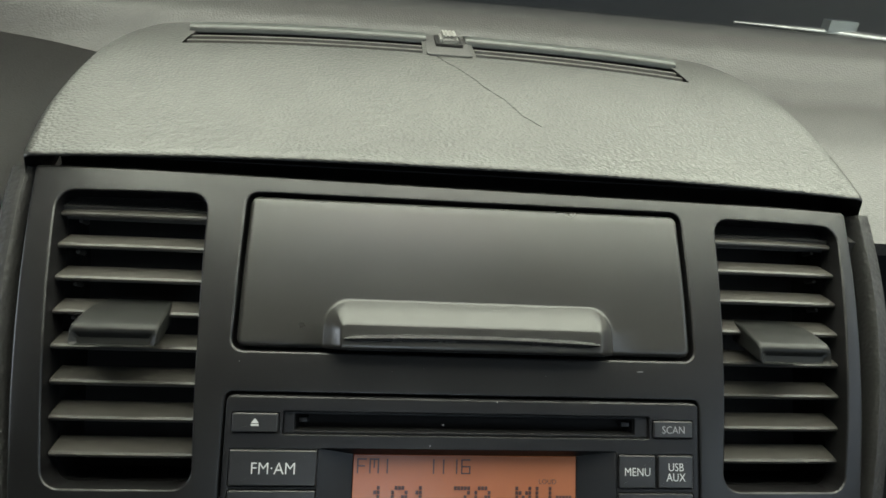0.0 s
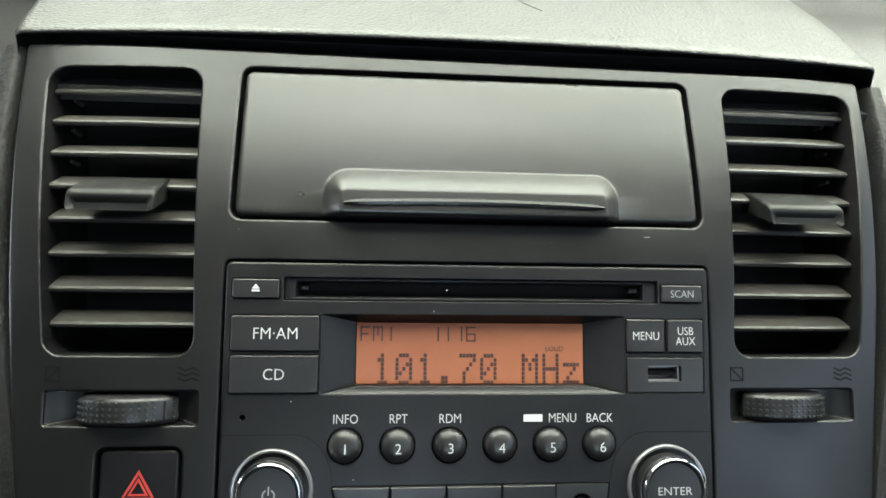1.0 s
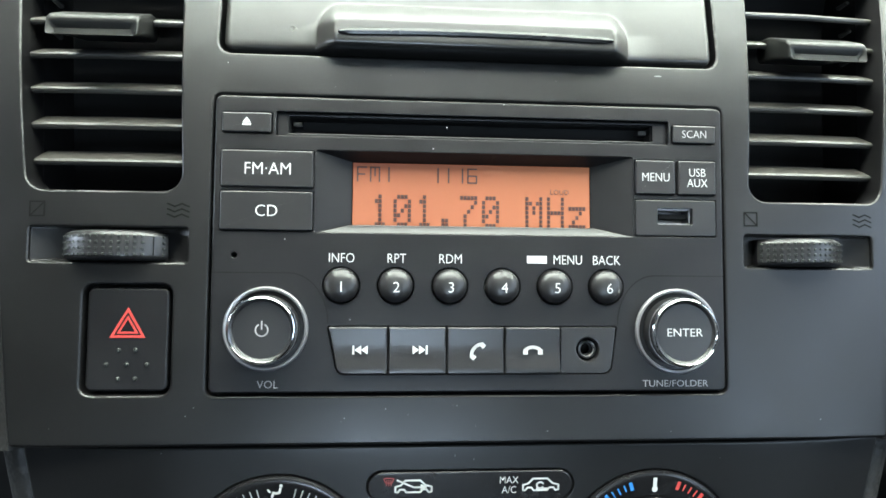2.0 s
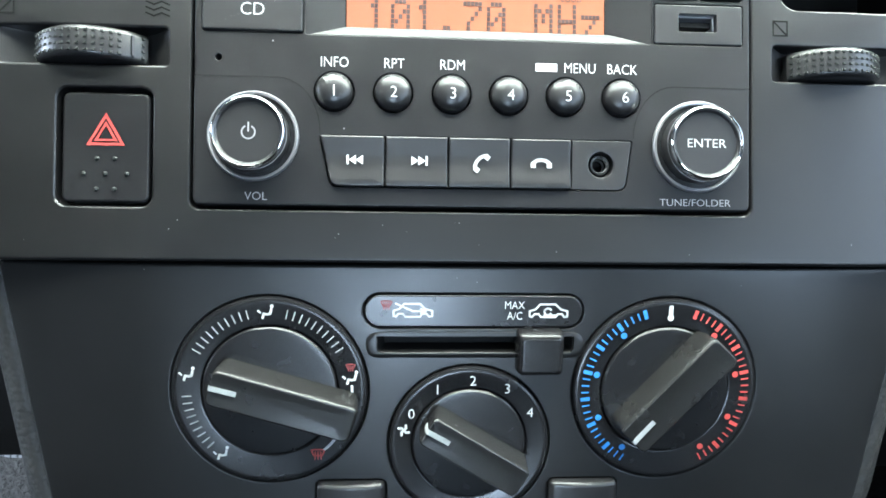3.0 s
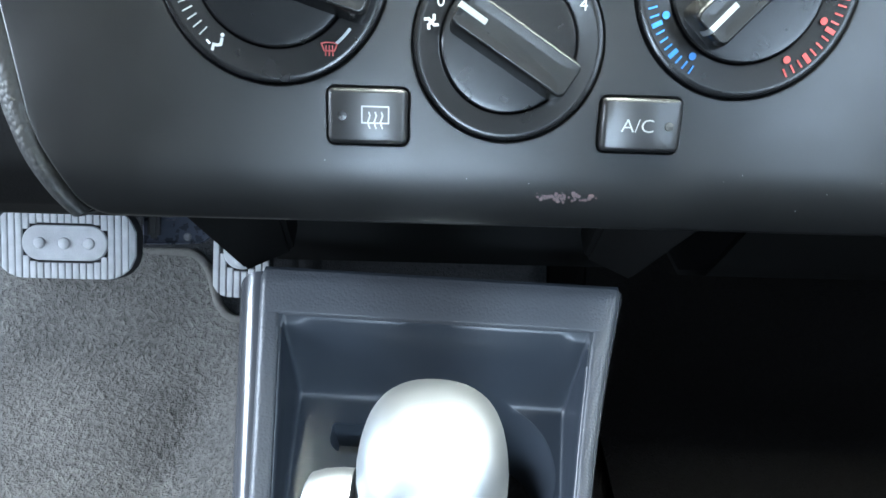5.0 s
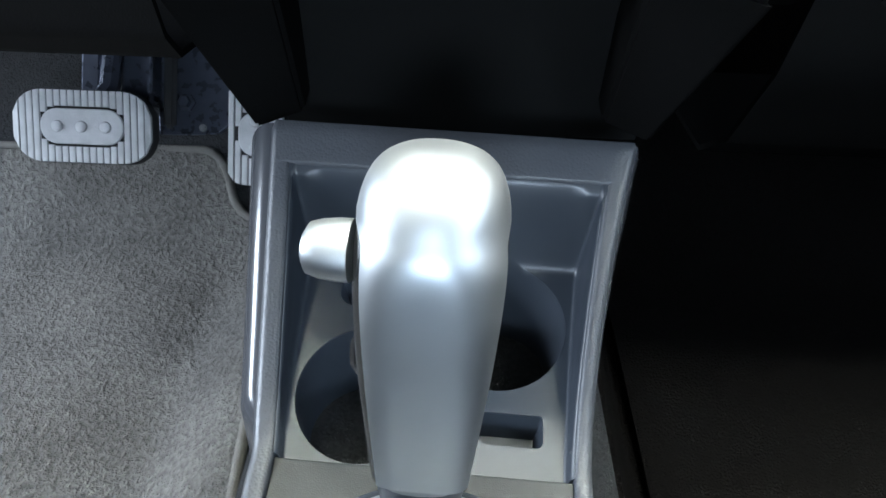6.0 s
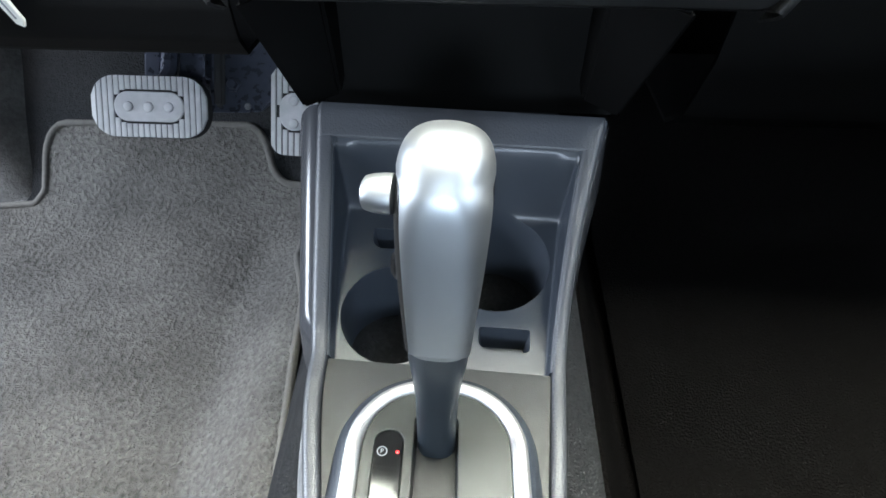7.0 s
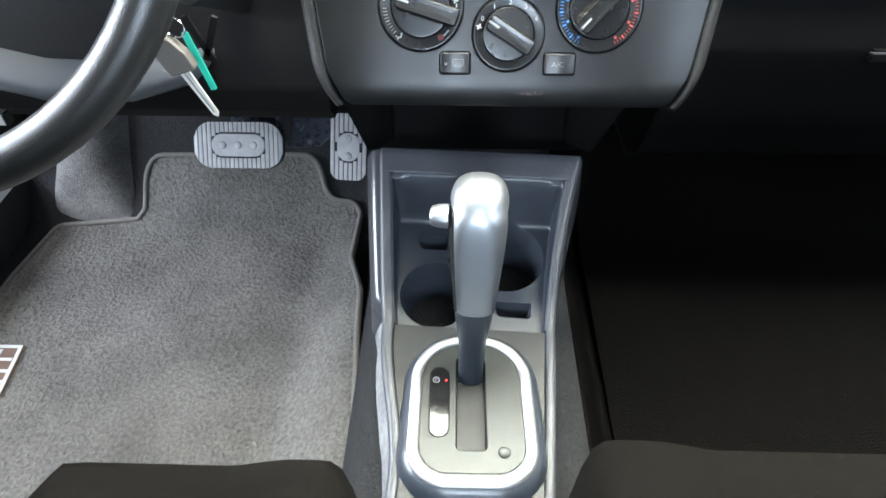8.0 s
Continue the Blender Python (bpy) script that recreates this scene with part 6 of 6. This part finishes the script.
def tunnel_felt(u, v):
    """Felt from under the console's shoulder down to the mat."""
    y = -0.330 + 0.320 * v
    q = MS @ Vector((edge_x(-1, y + 0.12) + 0.003, y + 0.12, rim_z(y + 0.12) - 0.016))
    x = q.x + (-0.150 - q.x) * u
    z = q.z + (0.055 - q.z) * u ** 1.1
    return (x, y, z + 0.0015 * noise.noise((x * 60, y * 60, 2)))


single("tunnel_felt", thicken(sheet(20, 60, tunnel_felt), 0.004), FELT, "grey felt along the driver's side of the tunnel, lightened as if lit", "carpet", smooth=70, even=False)

# foot rest
def rest(u, v):
    y, x = 0.200 + 0.19 * v, -0.668 + 0.135 * u
    x -= 0.015 * (1 - v)
    e = max(0.0, math.sin(math.pi * min(1.0, 0.05 + 0.95 * u))) ** 0.8
    return (x, y, 0.045 + 0.005 + (0.05 + 0.17 * v) * e * smooth01(-0.05, 0.22, v) + 0.12 * v)


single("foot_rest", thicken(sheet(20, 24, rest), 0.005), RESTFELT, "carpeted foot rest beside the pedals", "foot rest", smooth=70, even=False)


# ---- pedals ----
def pedal(name, w, h, r, m, label, dots):
    """A rubber pad with ribs round an oval badge field, on its arm."""
    p = thing(name, label, "pedal", m, (0, 0, 0), "pedals")
    o = rounded(box2(-w / 2, -h / 2, w / 2, h / 2), r, 8)
    # Near-black pad: the shade in the grooves between the ribs is in its colour.
    pad = part("pad", solid(o, 0.0, 0.012, 0.004, 4), BLACKRUBBER, p, "worn grey rubber pad", smooth=50)
    tall = h > w
    fw, fh = (w * 0.60, h * 0.48) if not tall else (w * 0.62, h * 0.42)
    field = rounded(box2(-fw / 2, -fh / 2, fw / 2, fh / 2), min(fw, fh) * 0.48, 8)
    part("badge_field", solid(field, -0.0026, 0.004, 0.0012, 3), RUBBER, pad, smooth=50)
    part("badge_groove", plate(inset(field, -0.0012), [inset(field, 0.0002)], -0.0004, 0.003, 0.0001, 1), BLACK, pad, even=False)
    for d in dots:
        part("stud", lathe([(0, -0.0042), (0.004, -0.0040), (0.0052, -0.0030), (0.0056, 0.0), (0, 0)], 18, *d), RUBBER, pad, smooth=60)
    n = int(w / 0.0062)
    for i in range(n):
        x = -w / 2 + w * (i + 0.5) / n
        # rib height follows the rounded outline and leaves the field free
        dx = max(0.0, abs(x) - (w / 2 - r))
        top = h / 2 - (r - math.sqrt(max(0.0, r * r - dx * dx))) - 0.0008
        spans = [(-top, top)]
        if abs(x) < fw / 2 + 0.001:
            k = min(fw, fh) * 0.48
            ex = max(0.0, abs(x) - (fw / 2 - k))
            lim = fh / 2 - (k - math.sqrt(max(0.0, k * k - ex * ex))) + 0.0022
            spans = [(-top, -lim), (lim, top)]
        for z0, z1 in spans:
            if z1 - z0 > 0.004:
                # the ends that reach the rim are cut along it
                ends = []
                for xe in (x - 0.0026, x + 0.0026):
                    de = max(0.0, abs(xe) - (w / 2 - r))
                    ends.append(h / 2 - (r - math.sqrt(max(0.0, r * r - de * de))) - 0.0008)
                lo = [-e if z0 == -top else z0 for e in ends]
                hi = [e if z1 == top else z1 for e in ends]
                if min(hi[0] - lo[0], hi[1] - lo[1]) < 0.003:
                    continue
                bm = solid([(x - 0.0026, lo[0]), (x + 0.0026, lo[1]), (x + 0.0026, hi[1]), (x - 0.0026, hi[0])], -0.0022, 0.001, 0.0007, 2)
                part("rib", bm, RUBBER, pad, even=False)
    bm = bmesh.new()
    tube([(0.0, 0.012, h * 0.2), (0.006, 0.035, h * 0.6), (0.010, 0.05, h * 1.4 + 0.03)], 0.009, 8, bm)
    part("arm", bm, METAL, p, "black steel arm", even=False)
    return p


pedal("brake_pedal", 0.124, 0.065, 0.026, pose(-0.342, 0.192, 0.218, -35, 0, 0), "grey rubber brake pedal with vertical ribs", [(-0.0215, 0), (0, 0), (0.0215, 0)])
pedal("accelerator_pedal", 0.052, 0.094, 0.014, pose(-0.190, 0.199, 0.212, -32, 0, -4), "tall grey rubber accelerator pedal", [(0, 0.012), (0, -0.012)])
MB = pose(-0.270, 0.249, 0.213, -40, 0, 0)
br = thing("pedal_bracket", "dark blue painted steel pedal bracket with a dusty bolt", "bracket", MB, (0, 0, 0))
footing = rounded([(-0.026, -0.031), (0.032, -0.029), (0.046, -0.016), (0.050, 0.012), (0.050, 0.075), (-0.030, 0.075)], [0.003, 0.012, 0.012, 0.01, 0.004, 0.004], 4)
part("plate", solid(footing, 0.0, 0.004, 0.0012, 3), METAL, br)
part("plate_lip", tube([(-0.027, -0.0012, -0.0305), (0.010, -0.0014, -0.0296), (0.031, -0.0012, -0.0282), (0.043, -0.0006, -0.0178)], 0.0013, 8), METAL, br, "bent lower lip", smooth=60, even=False)
part("stay", block(bmesh.new(), -0.020, 0.0042, 0.0, 0.040, 0.110, 0.006), METAL, br, smooth=0, even=False)
for name, x0, y0, z0, x1, y1, z1, mat in (("channel", -0.0587, -0.010, -0.004, -0.0280, 0.014, 0.075, METAL), ("cheek", -0.0276, -0.020, 0.004, -0.0244, 0.016, 0.075, METAL), ("pedal_stem", -0.0955, -0.014, -0.006, -0.0745, -0.002, 0.075, METAL), ("stop_arm", -0.0200, -0.008, -0.026, -0.0075, -0.0004, 0.075, BLACKRUBBER)):
    bm = block(bmesh.new(), x0, y0, z0, x1, y1, z1)
    bmesh.ops.bevel(bm, geom=bm.edges[:], offset=0.0011 if name == "cheek" else 0.0035, segments=3, affect="EDGES")
    part(name, bm, mat, br, smooth=50, even=False)
part("bolt", lathe([(0, -0.0085), (0.0052, -0.0082), (0.0060, -0.0070), (0.0061, -0.0030), (0.0088, -0.0024), (0.0092, 0.0), (0, 0)], 6, 0.0004, 0.0002), METAL, br, "dusty steel bolt head", even=False)
part("bolt", lathe([(0, -0.0030), (0.0030, -0.0026), (0.0036, -0.0010), (0.0038, 0.0), (0, 0)], 14, 0.0165, -0.0235), FELT, br, "small dusty rivet", even=False)

# ---- steering wheel, column and key ----
wheel = thing("steering_wheel", "black leather steering wheel rim", "steering wheel", pose(-0.370, -0.152, 0.664, -26, 0, 0), (0, 0, 0))
part("rim", tube([(0.19 * math.cos(2 * math.pi * i / 72), 0, 0.19 * math.sin(2 * math.pi * i / 72)) for i in range(72)], 0.0140, 16, close=True), LEATHER, wheel, smooth=80, even=False)
part("hub", solid(rounded(box2(-0.085, -0.075, 0.085, 0.075), 0.03, 6), 0.03, 0.08, 0.015, 4), PANEL, wheel, "dark plastic hub")
for a in (180, 0, 270):
    c, s_ = math.cos(radians(a)), math.sin(radians(a))
    part("spoke", tube([(0.06 * c, 0.045, 0.06 * s_), (0.12 * c, 0.03, 0.12 * s_), (0.185 * c, 0.004, 0.185 * s_)], [0.022, 0.016, 0.013], 10, flat=0.6), PANEL, wheel, smooth=60, even=False)
col = thing("steering_column", "dark plastic steering column shroud", "steering column", Matrix(), (-0.345, 0.0, 0.60))
bm = loft([[Vector((-0.345 + 0.055 * math.cos(t), y, z + 0.048 * math.sin(t))) for t in [2 * math.pi * i / 20 for i in range(20)]] for y, z in ((-0.16, 0.665), (-0.10, 0.64), (0.0, 0.60), (0.09, 0.565))])
part("shroud", bm, DECK, col, smooth=60)
bm = loft([[Vector((x, y0 + 0.034 * math.cos(t), z0 + 0.020 * math.sin(t))) for t in [2 * math.pi * i / 16 for i in range(16)]] for x, y0, z0 in ((-0.60, 0.055, 0.440), (-0.50, 0.045, 0.420), (-0.44, 0.04, 0.408), (-0.36, 0.045, 0.406), (-0.30, 0.06, 0.418), (-0.255, 0.085, 0.440))])
single("knee_bolster", bm, BOLSTER, "rounded grey knee bolster below the column", "dashboard panel", smooth=60)
key = thing("ignition_key", "keys hanging from the ignition with a green tag", "key", Matrix(), (-0.245, -0.055, 0.50))
part("lock_barrel", loft([[Vector((-0.245 + 0.014 * math.cos(t), y, 0.535 + (y + 0.05) * -0.5 + 0.014 * math.sin(t))) for t in [2 * math.pi * i / 18 for i in range(18)]] for y in (-0.05, 0.06)]), SHELL, key, smooth=60)
MK = pose(-0.2440, -0.058, 0.4285, 0, -22, 0)
sol = solid([(-0.0028, 0.002), (0.0, -0.001), (0.0026, 0.002), (0.0044, 0.046), (-0.0044, 0.046)], -0.001, 0.001, 0.0003, 1)
sol.transform(MK)
blade = part("blade", sol, KEYSTEEL, key, "worn steel key blade", even=False)
sol = solid(box2(-0.0008, 0.004, 0.0004, 0.044), -0.0013, 0.0, 0.0002, 1)
sol.transform(MK)
part("blade_groove", sol, RIM, blade, even=False)
sol = solid(rounded([(-0.0105, 0.045), (0.0125, 0.043), (0.0130, 0.058), (0.0075, 0.074), (-0.0040, 0.076), (-0.0115, 0.066)], 0.003, 3), -0.0045, 0.0045, 0.0014, 3)
sol.transform(MK)
part("bow", sol, KEYBOW, key, "grey-brown plastic key head")
sol = solid(rounded(box2(-0.0028, 0.010, 0.0028, 0.062), 0.0014, 3), -0.001, 0.001, 0.0004, 2)
sol.transform(pose(-0.2440, -0.045, 0.436, 0, -12, 0))
part("tag", sol, GREEN, key, "green plastic tag", even=False)
for dx, ang in ((-0.2440, -20), (-0.2350, 24)):
    sol = solid(rounded(box2(-0.0028, -0.020, 0.0028, 0.020), 0.0014, 3), -0.0015, 0.0015, 0.0006, 2)
    sol.transform(pose(dx, -0.050, 0.494, 0, ang, 0))
    part("strap", sol, BLACK, key, "dark strap of the key tag")
part("key_ring", tube([(-0.2580 + 0.008 * math.cos(2 * math.pi * i / 20), -0.056, 0.506 + 0.008 * math.sin(2 * math.pi * i / 20)) for i in range(20)], 0.0009, 6, close=True), CHROME, key, "wire ring", even=False)


rel = thing("bonnet_release", "small pale bonnet release lever under the dashboard", "lever", Matrix(), (-0.505, 0.028, 0.368))
bm = block(bmesh.new(), -0.530, 0.018, 0.362, -0.4985, 0.030, 0.377)
bmesh.ops.bevel(bm, geom=bm.edges[:], offset=0.002, segments=2, affect="EDGES")
handle = part("handle", bm, PLATE, rel)
bm = block(bmesh.new(), -0.526, 0.0168, 0.3645, -0.5015, 0.0184, 0.3752)
part("symbol_plate", bm, WHITE, handle, "pale symbol plate", even=False)

# ---- seats ----
def seat(x0, x1, label, back_by=0.0, step=None):
    w, cx = (x1 - x0) / 2, (x0 + x1) / 2
    s = thing("car_seat", label, "car seat", Matrix(), (cx, -0.55, 0.06), "front seats")
    def cushion(u, v):
        # v: from under the front roll over the top to the rear
        prof = [(-0.335, 0.19), (-0.312, 0.22), (-0.300, 0.265), (-0.302, 0.300), (-0.315, 0.325), (-0.34, 0.338), (-0.41, 0.342), (-0.55, 0.325), (-0.70, 0.310)]
        k = v * (len(prof) - 1)
        i = min(int(k), len(prof) - 2)
        f = k - i
        y, z = [prof[i][j] * (1 - f) + prof[i + 1][j] * f for j in (0, 1)]
        a = abs(u * 2 - 1)
        roll = smooth01(0.80, 1.0, a)
        bol = 0.012 * smooth01(0.55, 0.75, a)
        x = cx + (u * 2 - 1) * w
        low = smooth01(step + 0.012, step - 0.030, x) if step else 0.0
        return (x, y - back_by - 0.05 * roll ** 2 - 0.05 * low, z + bol - 0.05 * roll ** 2.5 - 0.045 * low)
    part("cushion", thicken(sheet(64, 48, cushion), 0.03), FABRIC, s, smooth=70, even=False)
    def back(u, v):
        a = abs(u * 2 - 1)
        return (cx + (u * 2 - 1) * w * (1 - 0.10 * v), -0.70 - 0.30 * v + 0.05 * smooth01(0.5, 0.9, a), 0.28 + 0.70 * v)
    part("backrest", thicken(sheet(20, 20, back), 0.08), FABRIC, s, smooth=70, even=False)
    bm = block(bmesh.new(), cx - 0.14, -1.07, 1.00, cx + 0.14, -0.97, 1.17)
    bmesh.ops.bevel(bm, geom=bm.edges[:], offset=0.04, segments=4, affect="EDGES")
    part("head_rest", bm, FABRIC, s, smooth=60)
    for dx in (-0.06, 0.06):
        part("head_rest_post", tube([(cx + dx, -1.02, 0.95), (cx + dx, -1.02, 1.03)], 0.007, 8), CHROME, s, even=False)
    part("base", block(bmesh.new(), cx - w * 0.8, -0.70, 0.06, cx + w * 0.8, -0.36, 0.19), BLACK, s, even=False)
    return s


seat(-0.600, -0.082, "dark grey fabric driver's seat", 0.008, -0.312)
seat(0.030, 0.550, "dark grey fabric passenger seat", -0.012)

# ---- the rest of the cabin, closed round the camera ----
def wall(name, blocks, label, mat=SHELL):
    bm = bmesh.new()
    for b in blocks:
        block(bm, *b)
    return single(name, bm, mat, label, "wall", kind="structure", smooth=0)


wall("wall_passenger", [(0.72, -1.9, 0.0, 0.76, 0.55, 0.78), (0.72, -1.9, 1.14, 0.76, 0.2, 1.24), (0.72, -0.75, 0.78, 0.76, -0.65, 1.14), (0.72, 0.12, 0.78, 0.76, 0.55, 1.0)], "dark trimmed passenger door side with window openings")
# Unseen; blocks over the windows and rear doorway are added to hold back light.
wall("wall_driver", [(-0.76, -1.9, 0.0, -0.72, -0.40, 0.78), (-0.76, -0.40, 0.0, -0.72, 0.24, 0.12), (-0.76, 0.24, 0.0, -0.72, 0.55, 0.78), (-0.76, -1.9, 1.14, -0.72, 0.2, 1.24), (-0.76, -1.9, 0.78, -0.72, -0.85, 1.14), (-0.76, 0.12, 0.78, -0.72, 0.55, 1.0), (-0.745, -0.85, 0.78, -0.735, 0.12, 1.14)], "unseen body side, doorway and windows partly closed to block light")
wall("wall_rear", [(-0.76, -1.94, 0.0, 0.76, -1.9, 0.85), (-0.76, -1.94, 1.14, 0.76, -1.9, 1.24)], "dark rear wall with the rear window opening")
wall("wall_front", [(-0.76, 0.53, 0.0, 0.76, 0.56, 0.70)], "dark bulkhead under the dashboard")
single("ceiling", thicken(sheet(12, 16, lambda u, v: (-0.76 + 1.52 * u, -1.94 + 1.83 * v, 1.24 + 0.03 * math.sin(math.pi * u))), 0.02), HEADLINER, "beige-grey fabric headliner", "ceiling", kind="structure", smooth=60)
